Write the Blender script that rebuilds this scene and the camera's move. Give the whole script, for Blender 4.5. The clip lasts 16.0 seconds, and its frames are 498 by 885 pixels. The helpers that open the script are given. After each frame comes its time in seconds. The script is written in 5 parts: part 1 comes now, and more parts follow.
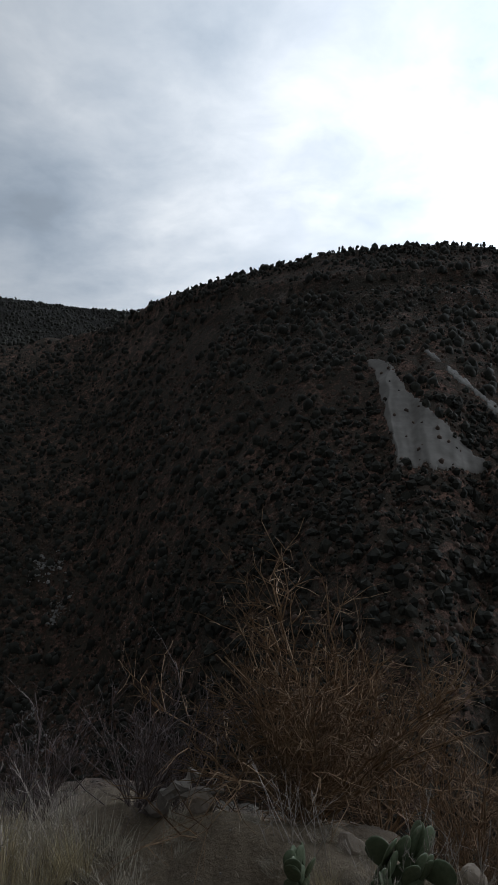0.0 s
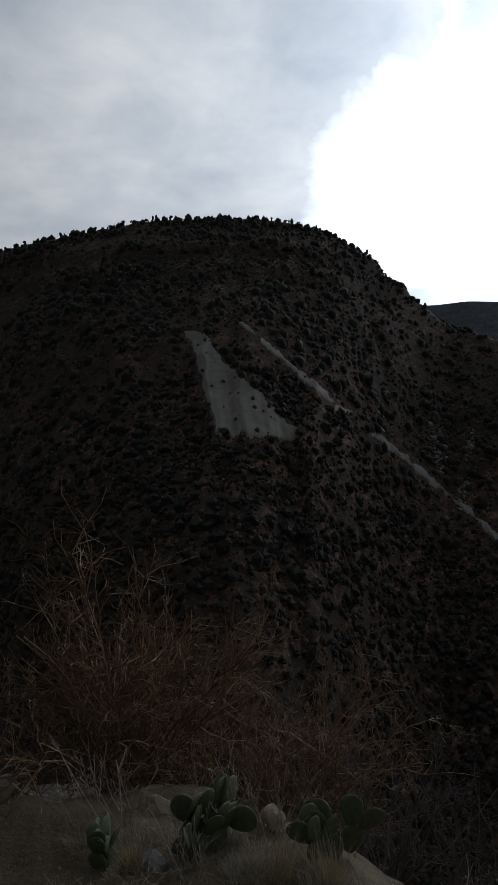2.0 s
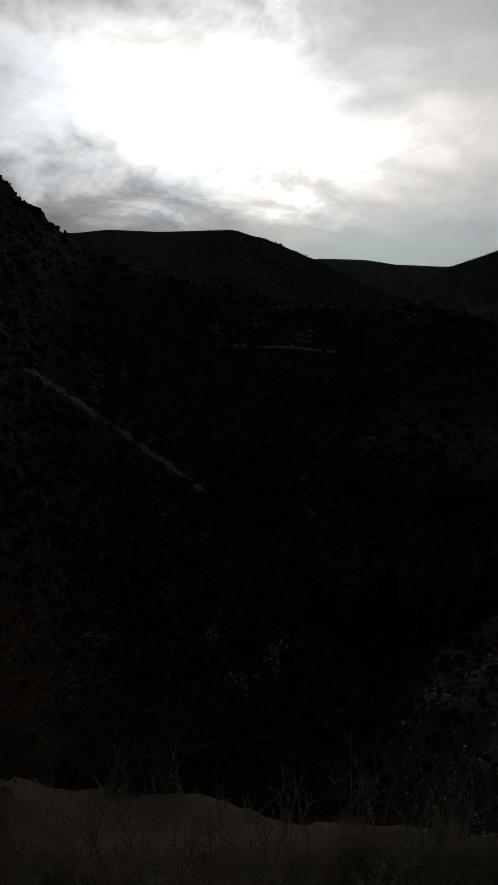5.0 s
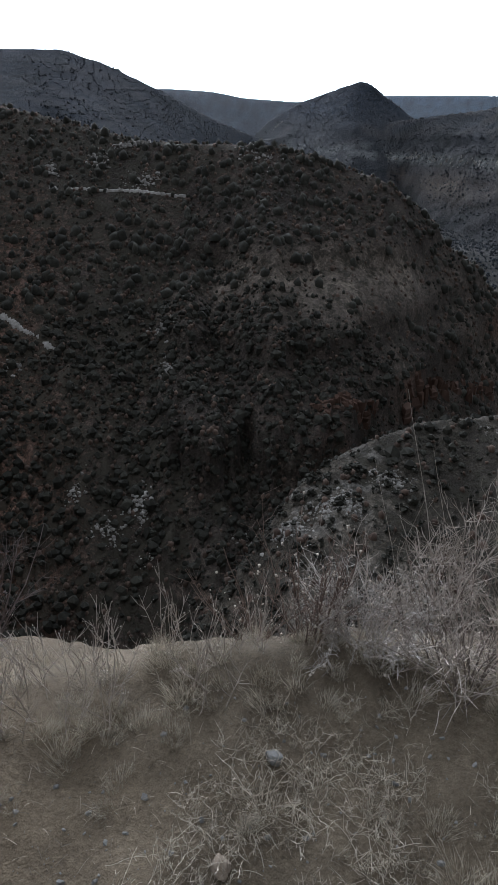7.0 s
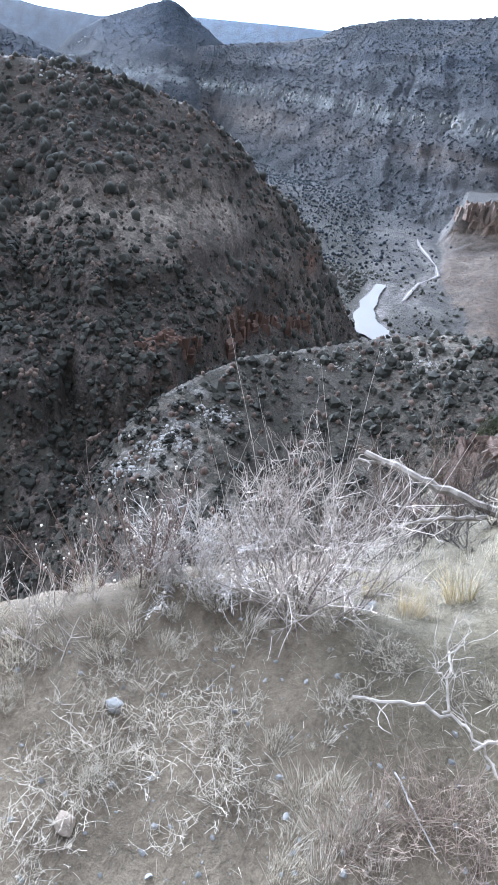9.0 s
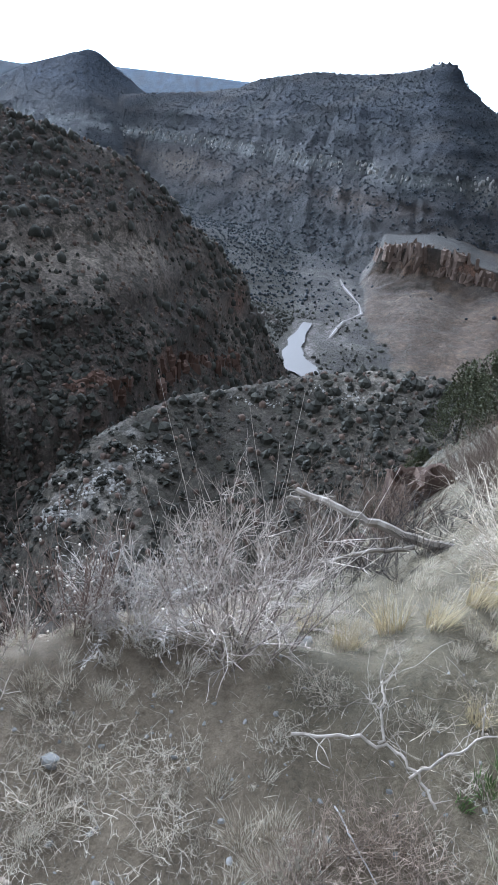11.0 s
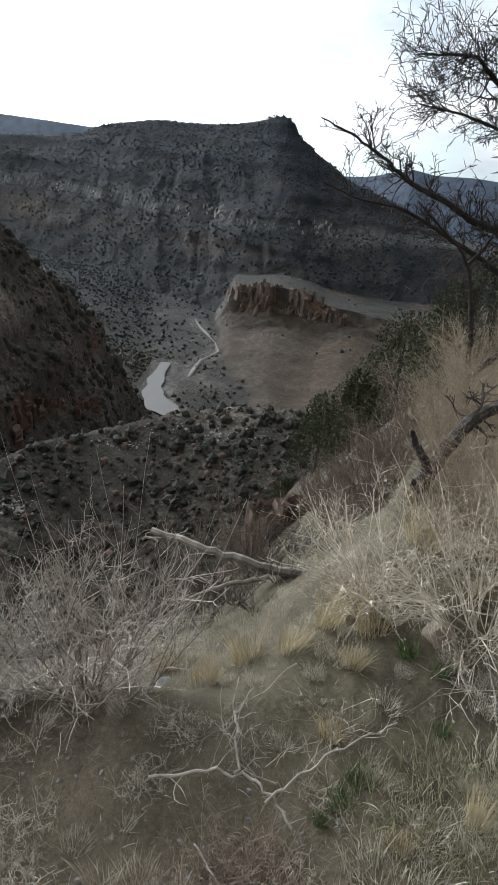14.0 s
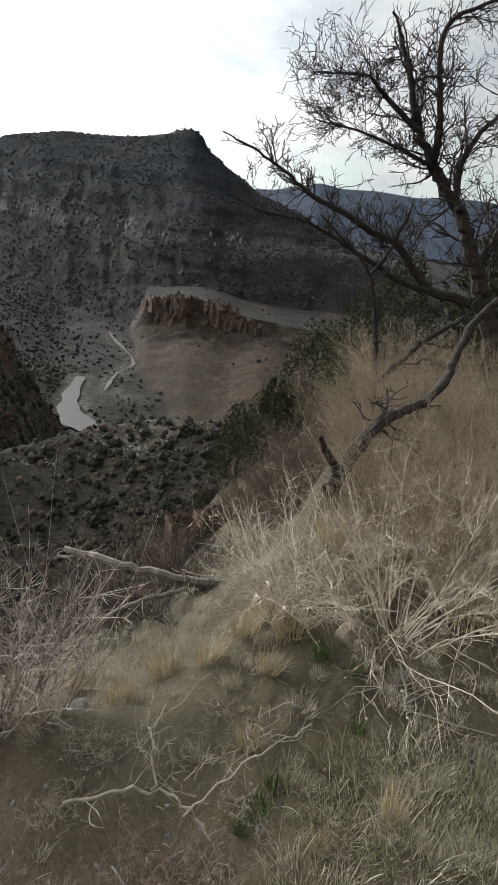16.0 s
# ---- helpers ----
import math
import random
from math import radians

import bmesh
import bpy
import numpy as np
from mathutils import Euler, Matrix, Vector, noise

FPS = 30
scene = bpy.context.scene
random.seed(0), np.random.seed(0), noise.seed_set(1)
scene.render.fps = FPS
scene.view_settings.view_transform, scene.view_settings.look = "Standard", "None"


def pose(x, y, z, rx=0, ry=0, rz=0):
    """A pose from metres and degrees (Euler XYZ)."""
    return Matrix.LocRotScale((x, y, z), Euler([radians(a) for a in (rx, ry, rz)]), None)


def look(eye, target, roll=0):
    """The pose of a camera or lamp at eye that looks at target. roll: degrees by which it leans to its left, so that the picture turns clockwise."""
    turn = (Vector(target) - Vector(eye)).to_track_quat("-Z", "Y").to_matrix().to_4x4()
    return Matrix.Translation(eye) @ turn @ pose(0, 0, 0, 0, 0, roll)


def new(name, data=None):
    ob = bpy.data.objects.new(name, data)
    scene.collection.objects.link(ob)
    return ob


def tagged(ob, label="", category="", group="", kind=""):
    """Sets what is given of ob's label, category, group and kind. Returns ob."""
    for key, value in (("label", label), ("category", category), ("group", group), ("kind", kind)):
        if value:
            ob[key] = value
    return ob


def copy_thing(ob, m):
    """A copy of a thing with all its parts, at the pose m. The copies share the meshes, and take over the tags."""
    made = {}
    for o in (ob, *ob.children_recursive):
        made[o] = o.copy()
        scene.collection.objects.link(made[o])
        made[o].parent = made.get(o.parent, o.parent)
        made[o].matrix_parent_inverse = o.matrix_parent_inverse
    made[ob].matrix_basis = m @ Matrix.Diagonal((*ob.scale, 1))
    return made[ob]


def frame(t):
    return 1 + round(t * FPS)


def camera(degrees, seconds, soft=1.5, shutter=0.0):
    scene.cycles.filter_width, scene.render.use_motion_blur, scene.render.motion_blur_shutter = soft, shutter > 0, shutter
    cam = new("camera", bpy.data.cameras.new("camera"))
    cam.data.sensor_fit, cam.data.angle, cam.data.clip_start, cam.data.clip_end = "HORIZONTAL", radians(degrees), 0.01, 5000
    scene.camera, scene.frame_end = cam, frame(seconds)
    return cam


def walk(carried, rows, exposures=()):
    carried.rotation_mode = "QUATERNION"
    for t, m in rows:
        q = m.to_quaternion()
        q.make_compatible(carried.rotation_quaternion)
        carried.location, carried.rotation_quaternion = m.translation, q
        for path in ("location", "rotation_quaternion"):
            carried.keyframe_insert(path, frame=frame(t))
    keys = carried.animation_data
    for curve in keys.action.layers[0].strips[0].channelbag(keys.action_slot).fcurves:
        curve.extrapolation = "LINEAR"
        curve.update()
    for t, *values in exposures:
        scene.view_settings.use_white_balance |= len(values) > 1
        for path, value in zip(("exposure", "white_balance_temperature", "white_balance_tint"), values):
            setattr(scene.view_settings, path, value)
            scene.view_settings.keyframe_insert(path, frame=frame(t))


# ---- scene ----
cam = camera(40.54, 16.0)
# seconds, place in metres, heading, pitch, roll
ROWS = [
    (0.0, 0.054, 0.312, 1.568, 0.00, -4.50, 0.00),
    (0.5, 0.093, 0.306, 1.570, -5.33, -4.79, 0.39),
    (1.0, 0.110, 0.322, 1.561, -9.59, -5.05, 0.32),
    (1.5, 0.133, 0.336, 1.557, -13.74, -6.25, 0.12),
    (2.0, 0.142, 0.340, 1.539, -15.28, -6.90, -0.17),
    (2.5, 0.168, 0.337, 1.523, -21.12, -7.56, -0.58),
    (3.0, 0.183, 0.335, 1.510, -27.09, -7.86, -0.56),
    (3.5, 0.194, 0.330, 1.510, -31.21, -8.29, -0.41),
    (4.0, 0.194, 0.321, 1.508, -35.08, -8.53, -0.81),
    (4.5, 0.201, 0.305, 1.512, -38.30, -9.07, -0.98),
    (5.0, 0.243, 0.265, 1.511, -43.99, -12.99, -1.08),
    (5.2, 0.261, 0.244, 1.510, -46.18, -15.25, -0.98),
    (7.3, 0.364, 0.100, 1.487, -59.36, -26.88, 1.30),
    (7.5, 0.375, 0.093, 1.483, -61.88, -27.60, 2.31),
    (8.0, 0.381, 0.116, 1.483, -65.95, -28.73, 2.65),
    (8.5, 0.391, 0.131, 1.480, -70.24, -29.74, 4.10),
    (9.0, 0.397, 0.129, 1.480, -73.27, -30.16, 4.91),
    (9.5, 0.389, 0.129, 1.483, -75.45, -28.63, 5.37),
    (9.7, 0.383, 0.120, 1.493, -76.38, -28.03, 5.39),
    (12.0, 0.354, 0.103, 1.515, -81.60, -25.18, 6.53),
    (12.5, 0.343, 0.084, 1.518, -84.09, -24.18, 7.01),
    (13.0, 0.343, 0.071, 1.529, -86.62, -23.88, 7.04),
    (13.5, 0.338, 0.052, 1.533, -89.16, -22.70, 7.23),
    (14.0, 0.331, 0.035, 1.546, -91.35, -21.93, 6.92),
    (14.5, 0.327, 0.020, 1.551, -93.17, -21.32, 6.90),
    (15.0, 0.324, 0.010, 1.552, -95.21, -21.15, 7.14),
    (15.5, 0.323, 0.003, 1.554, -96.52, -20.80, 6.84),
    (16.0, 0.320, -0.007, 1.554, -98.41, -20.20, 7.14),
]
# seconds, stops, white balance
EXPOSURES = [(0.0, -0.5, 5950, 10), (1.5, -1.0, 6000, 11), (3.0, -1.9, 6300, 11), (4.0, -2.85, 6800, 12), (5.2, -3.5, 6900, 12), (7.3, 1.4, 5700, 13),
             (8.2, 2.15, 5400, 13), (9.0, 2.68, 5300, 14), (9.7, 2.6, 5300, 14), (11.8, 1.6, 5500, 10), (13.0, 1.25, 5850, 9), (15.0, 0.95, 6550, 9), (16.0, 0.9, 6700, 9)]
walk(cam, [(t, pose(x, y, z, 0, 0, yaw) @ pose(0, 0, 0, 90 + pitch) @ pose(0, 0, 0, 0, 0, roll))
           for t, x, y, z, yaw, pitch, roll in ROWS], EXPOSURES)

# ---- sky and sun ----
SUN_BEARING, SUN_RISE = 34.0, 17.0
sun_way = Vector((math.sin(radians(SUN_BEARING)) * math.cos(radians(SUN_RISE)),
                  math.cos(radians(SUN_BEARING)) * math.cos(radians(SUN_RISE)), math.sin(radians(SUN_RISE))))


class Graph:
    """A small helper to write node trees."""

    def __init__(self, tree):
        self.tree = tree
        tree.nodes.clear()

    def node(self, kind, **inputs):
        n = self.tree.nodes.new(kind)
        for key, value in inputs.items():
            if key.startswith("_"):
                self.prop(n, key[1:], value)
                continue
            slot = n.inputs[int(key[1:])] if key[0] == "i" and key[1:].isdigit() else n.inputs[key.replace("__", " ")]
            if isinstance(value, bpy.types.NodeSocket):
                self.tree.links.new(value, slot)
            else:
                slot.default_value = value
        return n

    def prop(self, n, key, value):
        if key == "operation":
            n.operation = value
        elif key == "blend_type":
            n.blend_type = value
        elif key == "data_type":
            n.data_type = value
        elif key == "attribute_name":
            n.attribute_name = value
        elif key == "interpolation_type":
            n.interpolation_type = value

    def math(self, op, a, b=0.0, clamp=False):
        n = self.node("ShaderNodeMath", _operation=op, i0=a, i1=b)
        n.use_clamp = clamp
        return n.outputs[0]

    def noise(self, vec, scale, detail=4.0, rough=0.55, distort=0.0):
        return self.node("ShaderNodeTexNoise", Vector=vec, Scale=scale, Detail=detail, Roughness=rough, Distortion=distort).outputs[0]

    def ramp(self, fac, *stops):
        n = self.node("ShaderNodeValToRGB", Fac=fac)
        e = n.color_ramp.elements
        while len(e) < len(stops):
            e.new(0.5)
        for el, (p, c) in zip(e, stops):
            el.position = p
            el.color = (c, c, c, 1) if isinstance(c, (int, float)) else (*c, 1)
        return n.outputs[0]

    def mix(self, fac, a, b, blend="MIX"):
        n = self.node("ShaderNodeMix", _data_type="RGBA", _blend_type=blend)
        for slot, v in ((0, fac), (6, a), (7, b)):
            if isinstance(v, bpy.types.NodeSocket):
                self.tree.links.new(v, n.inputs[slot])
            else:
                n.inputs[slot].default_value = (*v, 1) if isinstance(v, tuple) and len(v) == 3 else v
        return n.outputs[2]


world = bpy.data.worlds.new("world")
scene.world = world
world.use_nodes = True
g = Graph(world.node_tree)
way = g.node("ShaderNodeTexCoord").outputs["Generated"]
way = g.node("ShaderNodeVectorMath", _operation="NORMALIZE", i0=way).outputs[0]
sep = g.node("ShaderNodeSeparateXYZ", i0=way)
up = g.math("MAXIMUM", sep.outputs[2], 0.0)
deep = g.math("ADD", up, 0.34)
plane = g.node("ShaderNodeCombineXYZ", i0=g.math("DIVIDE", sep.outputs[0], deep), i1=g.math("DIVIDE", sep.outputs[1], deep), i2=0.3).outputs[0]
towards = g.node("ShaderNodeVectorMath", _operation="DOT_PRODUCT", i0=way, i1=sun_way).outputs["Value"]
puff = g.noise(plane, 1.7, 6.0, 0.52, 0.25)
wisp = g.noise(plane, 6.0, 5.0, 0.6, 0.3)
thick = g.math("ADD", g.math("MULTIPLY", puff, 0.75), g.math("MULTIPLY", wisp, 0.25))
veil = g.ramp(thick, (0.34, 1.10), (0.47, 0.90), (0.72, 0.58))
# light that the cloud lets through grows towards the hidden sun
facing = g.math("ADD", g.math("MULTIPLY", towards, 0.5), 0.5)
glow = g.math("ADD", g.math("MULTIPLY", g.math("POWER", facing, 2.6), 1.15), g.math("MULTIPLY", g.math("POWER", facing, 14.0), 0.8))
glow = g.math("ADD", glow, 0.13)
# thinner cloud beside the sun lets a second broad glow through
thin = Vector((math.sin(radians(56)) * math.cos(radians(12)), math.cos(radians(56)) * math.cos(radians(12)), math.sin(radians(12))))
beside = g.node("ShaderNodeVectorMath", _operation="DOT_PRODUCT", i0=way, i1=thin).outputs["Value"]
glow = g.math("ADD", glow, g.math("MULTIPLY", g.math("POWER", g.math("MAXIMUM", beside, 0.0), 16.0), 6.6))
# the ragged gap in the cloud in front of the sun
bearing = g.math("ADD", g.math("MULTIPLY", g.math("ARCTAN2", sep.outputs[0], sep.outputs[1]), 57.3), g.math("MULTIPLY", g.math("SUBTRACT", puff, 0.5), 34.0))
lift = g.math("ADD", g.math("MULTIPLY", g.math("ARCSINE", sep.outputs[2]), 57.3), g.math("MULTIPLY", g.math("SUBTRACT", g.noise(plane, 3.2, 5.0, 0.6, 0.4), 0.5), 20.0))
across = g.math("POWER", g.math("DIVIDE", g.math("ABSOLUTE", g.math("SUBTRACT", bearing, 38.7)), 12.5), 2.0)
upward = g.math("POWER", g.math("DIVIDE", g.math("ABSOLUTE", g.math("SUBTRACT", lift, 14.2)), 7.0), 2.0)
gap = g.ramp(g.math("MULTIPLY", g.math("ADD", across, upward), 0.4), (0.0, 1.0), (0.32, 0.46), (0.62, 0.13), (1.0, 0.0))
glow = g.math("ADD", glow, g.math("MULTIPLY", gap, 15.0))
cloud_tint = g.ramp(thick, (0.38, (0.99, 1.0, 0.99)), (0.66, (0.80, 0.90, 1.0)))
cloud = g.mix(1.0, cloud_tint, g.math("MULTIPLY", veil, glow), "MULTIPLY")
sky = g.node("ShaderNodeTexSky")
sky.sky_type, sky.sun_disc = "NISHITA", False
sky.sun_elevation, sky.sun_rotation = radians(SUN_RISE), radians(SUN_BEARING)
blue = g.mix(1.0, sky.outputs[0], (0.08, 0.08, 0.08), "MULTIPLY")
# a clear strip low over the far hills
low = g.ramp(sep.outputs[2], (0.045, 1.0), (0.11, 0.0))
window = g.math("DIVIDE", g.math("ABSOLUTE", g.math("SUBTRACT", bearing, 56.0)), 14.0)
strip = g.math("MAXIMUM", g.ramp(window, (0.45, 0.85), (0.9, 0.0)), g.ramp(g.noise(plane, 2.4, 3.0, 0.5), (0.44, 0.0), (0.54, 0.6)))
full = g.mix(g.math("MULTIPLY", low, strip), cloud, g.mix(0.75, blue, g.mix(1.0, (0.74, 0.95, 1.0), glow, "MULTIPLY")))
g.node("ShaderNodeOutputWorld", Surface=g.node("ShaderNodeBackground", Color=full, Strength=1.0).outputs[0])

sun = new("sun", bpy.data.lights.new("sun", "SUN"))
sun.data.energy, sun.data.angle, sun.data.color = 0.5, radians(60), (1.0, 0.95, 0.88)
sun.matrix_world = look(tuple(sun_way * 100), (0, 0, 0))


# ---- materials ----
def material(name):
    m = bpy.data.materials.new(name)
    m.use_nodes = True
    return m, Graph(m.node_tree)


def finish(gr, colour, rough=0.9, bump=None, strength=0.4, distance=0.05, metal=0.0):
    b = gr.node("ShaderNodeBsdfPrincipled", Base__Color=colour, Roughness=rough, Metallic=metal)
    b.inputs["Specular IOR Level"].default_value = 0.25
    if bump is not None:
        n = gr.node("ShaderNodeBump", Height=bump, Strength=strength, Distance=distance)
        gr.tree.links.new(n.outputs[0], b.inputs["Normal"])
    gr.node("ShaderNodeOutputMaterial", Surface=b.outputs[0])


def ground_material():
    m, gr = material("hill_soil")
    at = gr.node("ShaderNodeTexCoord").outputs["Object"]
    soil = gr.node("ShaderNodeAttribute", _attribute_name="soil")
    base, dense = soil.outputs["Color"], soil.outputs["Alpha"]
    size = gr.node("ShaderNodeVectorMath", _operation="LENGTH", i0=at).outputs["Value"]
    # grain: metres on the hills, centimetres underfoot
    fine = gr.noise(at, 55.0, 5.0, 0.65)
    mid = gr.noise(at, 5.0, 5.0, 0.6)
    broad = gr.noise(at, 0.22, 6.0, 0.65)
    near = gr.math("LESS_THAN", size, 25.0)
    patch = gr.noise(at, 0.9, 4.0, 0.7)
    speck = gr.noise(at, 2.6, 3.0, 0.75)
    v0 = gr.ramp(gr.math("ADD", gr.math("MULTIPLY", patch, 0.55), gr.math("MULTIPLY", speck, 0.45)), (0.36, 0.42), (0.5, 0.95), (0.62, 1.75))
    v1 = gr.ramp(broad, (0.32, 0.62), (0.5, 0.95), (0.68, 1.3))
    v2 = gr.ramp(gr.math("ADD", gr.math("MULTIPLY", fine, 0.5), gr.math("MULTIPLY", mid, 0.5)), (0.34, 0.62), (0.5, 1.0), (0.66, 1.35))
    grit = gr.noise(at, 240.0, 3.0, 0.7)
    v2 = gr.mix(1.0, v2, gr.ramp(grit, (0.34, 0.8), (0.5, 1.0), (0.66, 1.22)), "MULTIPLY")
    col = gr.mix(1.0, base, gr.mix(1.0, v1, gr.mix(near, v0, v2), "MULTIPLY"), "MULTIPLY")
    # low scrub too small and too many to tell apart
    big_scrub = gr.noise(at, 0.17, 6.0, 0.72)
    low_scrub = gr.noise(at, 0.55, 5.0, 0.75)
    cover = gr.math("ADD", gr.math("MULTIPLY", big_scrub, 0.5), gr.math("MULTIPLY", low_scrub, 0.5))
    cover = gr.ramp(gr.math("ADD", cover, gr.math("MULTIPLY", gr.math("SUBTRACT", dense, 0.5), 0.16)), (0.49, 0.0), (0.545, 1.0))
    cover = gr.math("MULTIPLY", cover, gr.math("GREATER_THAN", dense, 0.02))
    leaf = gr.mix(low_scrub, (0.020, 0.022, 0.014), (0.062, 0.053, 0.040))
    # on the far walls the scrub keeps the tone of its slope, painted haze included
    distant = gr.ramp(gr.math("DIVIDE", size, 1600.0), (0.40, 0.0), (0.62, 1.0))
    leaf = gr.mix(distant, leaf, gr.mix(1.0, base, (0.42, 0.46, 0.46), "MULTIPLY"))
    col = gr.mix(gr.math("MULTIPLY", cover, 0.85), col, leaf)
    grain = gr.math("ADD", gr.math("ADD", gr.math("MULTIPLY", fine, 0.4), gr.math("MULTIPLY", grit, 0.12)), gr.math("MULTIPLY", mid, 0.8))
    small = gr.node("ShaderNodeBump", Height=grain, Strength=0.9, Distance=0.05)
    large = gr.node("ShaderNodeBump", Height=gr.math("MULTIPLY", gr.math("ADD", cover, patch), gr.math("SUBTRACT", 1.0, near)), Strength=0.7, Distance=0.8)
    gr.tree.links.new(small.outputs[0], large.inputs["Normal"])
    b = gr.node("ShaderNodeBsdfPrincipled", Base__Color=col, Roughness=0.95)
    b.inputs["Specular IOR Level"].default_value = 0.2
    gr.tree.links.new(large.outputs[0], b.inputs["Normal"])
    gr.node("ShaderNodeOutputMaterial", Surface=b.outputs[0])
    return m


def plain(name, c1, c2, scale=8.0, rough=0.9, strength=0.3, distance=0.02, jitter=0.0):
    """Two-tone grainy material, each piece a little lighter or darker."""
    m, gr = material(name)
    at = gr.node("ShaderNodeTexCoord").outputs["Object"]
    n1, n2 = gr.noise(at, scale, 5.0, 0.6), gr.noise(at, scale * 0.13, 3.0, 0.5)
    mixv = gr.ramp(gr.math("ADD", gr.math("MULTIPLY", n1, 0.6), gr.math("MULTIPLY", n2, 0.4)), (0.35, 0.0), (0.65, 1.0))
    col = gr.mix(mixv, c1, c2)
    if jitter:
        isl = gr.node("ShaderNodeNewGeometry").outputs["Random Per Island"]
        k = gr.math("ADD", gr.math("MULTIPLY", isl, 2 * jitter), 1.0 - jitter)
        col = gr.mix(1.0, col, gr.node("ShaderNodeCombineXYZ", i0=k, i1=k, i2=k).outputs[0], "MULTIPLY")
    finish(gr, col, rough, n1, strength, distance)
    return m


SOIL = ground_material()
JUNIPER = plain("juniper_foliage", (0.021, 0.022, 0.017), (0.050, 0.047, 0.037), 2.2, 0.9, jitter=0.35)
# juniper for far slopes, with blue distance haze put into its colour
HAZY_JUNIPER = plain("hazy_foliage", (0.014, 0.018, 0.022), (0.030, 0.035, 0.040), 0.5, 0.9, jitter=0.3)
SCREE = plain("pale_scree", (0.185, 0.17, 0.15), (0.28, 0.26, 0.235), 0.35, 0.95, jitter=0.1)
LIMESTONE = plain("pale_outcrop", (0.15, 0.14, 0.125), (0.37, 0.352, 0.325), 0.8, 0.95, jitter=0.25)
TWIG_GREY = plain("grey_twig", (0.22, 0.185, 0.155), (0.50, 0.44, 0.385), 30.0, 0.85, jitter=0.3)
TWIG_BROWN = plain("brown_twig", (0.090, 0.055, 0.031), (0.30, 0.198, 0.115), 30.0, 0.85, jitter=0.3)
BRUSH = plain("brown_brush", (0.065, 0.048, 0.037), (0.17, 0.13, 0.10), 20.0, 0.9, jitter=0.35)
MAT_BROWN = plain("matted_stems", (0.15, 0.11, 0.085), (0.34, 0.27, 0.21), 26.0, 0.9, jitter=0.3)
DRY_BRUSH = plain("dry_brush", (0.062, 0.042, 0.033), (0.135, 0.097, 0.075), 2.0, 0.95, jitter=0.35)
STEM_GREY = plain("grey_brown_stem", (0.10, 0.08, 0.068), (0.27, 0.225, 0.195), 30.0, 0.88, jitter=0.3)
NEAR_JUNIPER = plain("olive_foliage", (0.026, 0.030, 0.014), (0.080, 0.083, 0.044), 2.2, 0.9, jitter=0.4)
BARK = plain("dark_bark", (0.024, 0.020, 0.018), (0.066, 0.055, 0.048), 25.0, 0.9, 0.8, 0.01)
DEADWOOD = plain("weathered_wood", (0.17, 0.155, 0.14), (0.40, 0.375, 0.345), 22.0, 0.85, 0.7, 0.006)
PALE_TWIG = plain("pale_twig", (0.30, 0.275, 0.25), (0.60, 0.56, 0.52), 26.0, 0.85, jitter=0.28)
RED_TWIG = plain("reddish_twig", (0.10, 0.070, 0.056), (0.21, 0.155, 0.125), 26.0, 0.85, jitter=0.3)
STRAW = plain("dry_straw", (0.38, 0.335, 0.26), (0.64, 0.58, 0.48), 18.0, 0.8, jitter=0.3)
GOLD_GRASS = plain("golden_grass", (0.38, 0.31, 0.18), (0.60, 0.52, 0.35), 14.0, 0.8, jitter=0.3)
GREEN_WEED = plain("green_weed", (0.06, 0.10, 0.03), (0.14, 0.19, 0.07), 14.0, 0.8, jitter=0.3)
SEED_HEAD = plain("seed_head", (0.32, 0.28, 0.23), (0.52, 0.47, 0.40), 40.0, 0.95, jitter=0.2)
CACTUS = plain("cactus_skin", (0.060, 0.082, 0.042), (0.125, 0.145, 0.082), 45.0, 0.6, 0.3, 0.004, jitter=0.2)
STONE_GREY = plain("grey_stone", (0.11, 0.107, 0.10), (0.24, 0.235, 0.222), 24.0, 0.9, 0.6, 0.006, jitter=0.2)
STONE_TAN = plain("tan_stone", (0.16, 0.128, 0.096), (0.29, 0.238, 0.188), 24.0, 0.9, 0.6, 0.006, jitter=0.2)
ROCK_RED = plain("red_brown_rock", (0.045, 0.030, 0.024), (0.15, 0.10, 0.075), 3.0, 0.9, 0.9, 0.05)
CREAM_TWIG = plain("cream_twig", (0.25, 0.21, 0.16), (0.64, 0.57, 0.47), 26.0, 0.85, jitter=0.3)
WARM_WOOD = plain("sun_bleached_wood", (0.20, 0.172, 0.14), (0.43, 0.38, 0.325), 26.0, 0.85, 0.6, 0.004)
LOG_WOOD = plain("old_grey_wood", (0.09, 0.075, 0.062), (0.31, 0.275, 0.235), 18.0, 0.9, 0.8, 0.006)
DULL_STRAW = plain("dull_straw", (0.17, 0.14, 0.105), (0.46, 0.40, 0.32), 18.0, 0.85, jitter=0.45)
DUSK_TWIG = plain("violet_brown_twig", (0.075, 0.056, 0.052), (0.19, 0.155, 0.145), 26.0, 0.9, jitter=0.3)
OLIVE_GRASS = plain("olive_grass", (0.15, 0.16, 0.085), (0.36, 0.35, 0.22), 16.0, 0.85, jitter=0.35)
BANK_TWIG = plain("tan_brush_twig", (0.16, 0.125, 0.088), (0.42, 0.345, 0.255), 24.0, 0.88, jitter=0.35)
WET_GRAVEL = plain("wet_gravel", (0.075, 0.064, 0.055), (0.15, 0.13, 0.115), 0.3, 0.7, 0.4, 0.2)
FOAM = plain("river_foam", (0.17, 0.155, 0.14), (0.42, 0.40, 0.38), 0.5, 0.8, 0.4, 0.2)
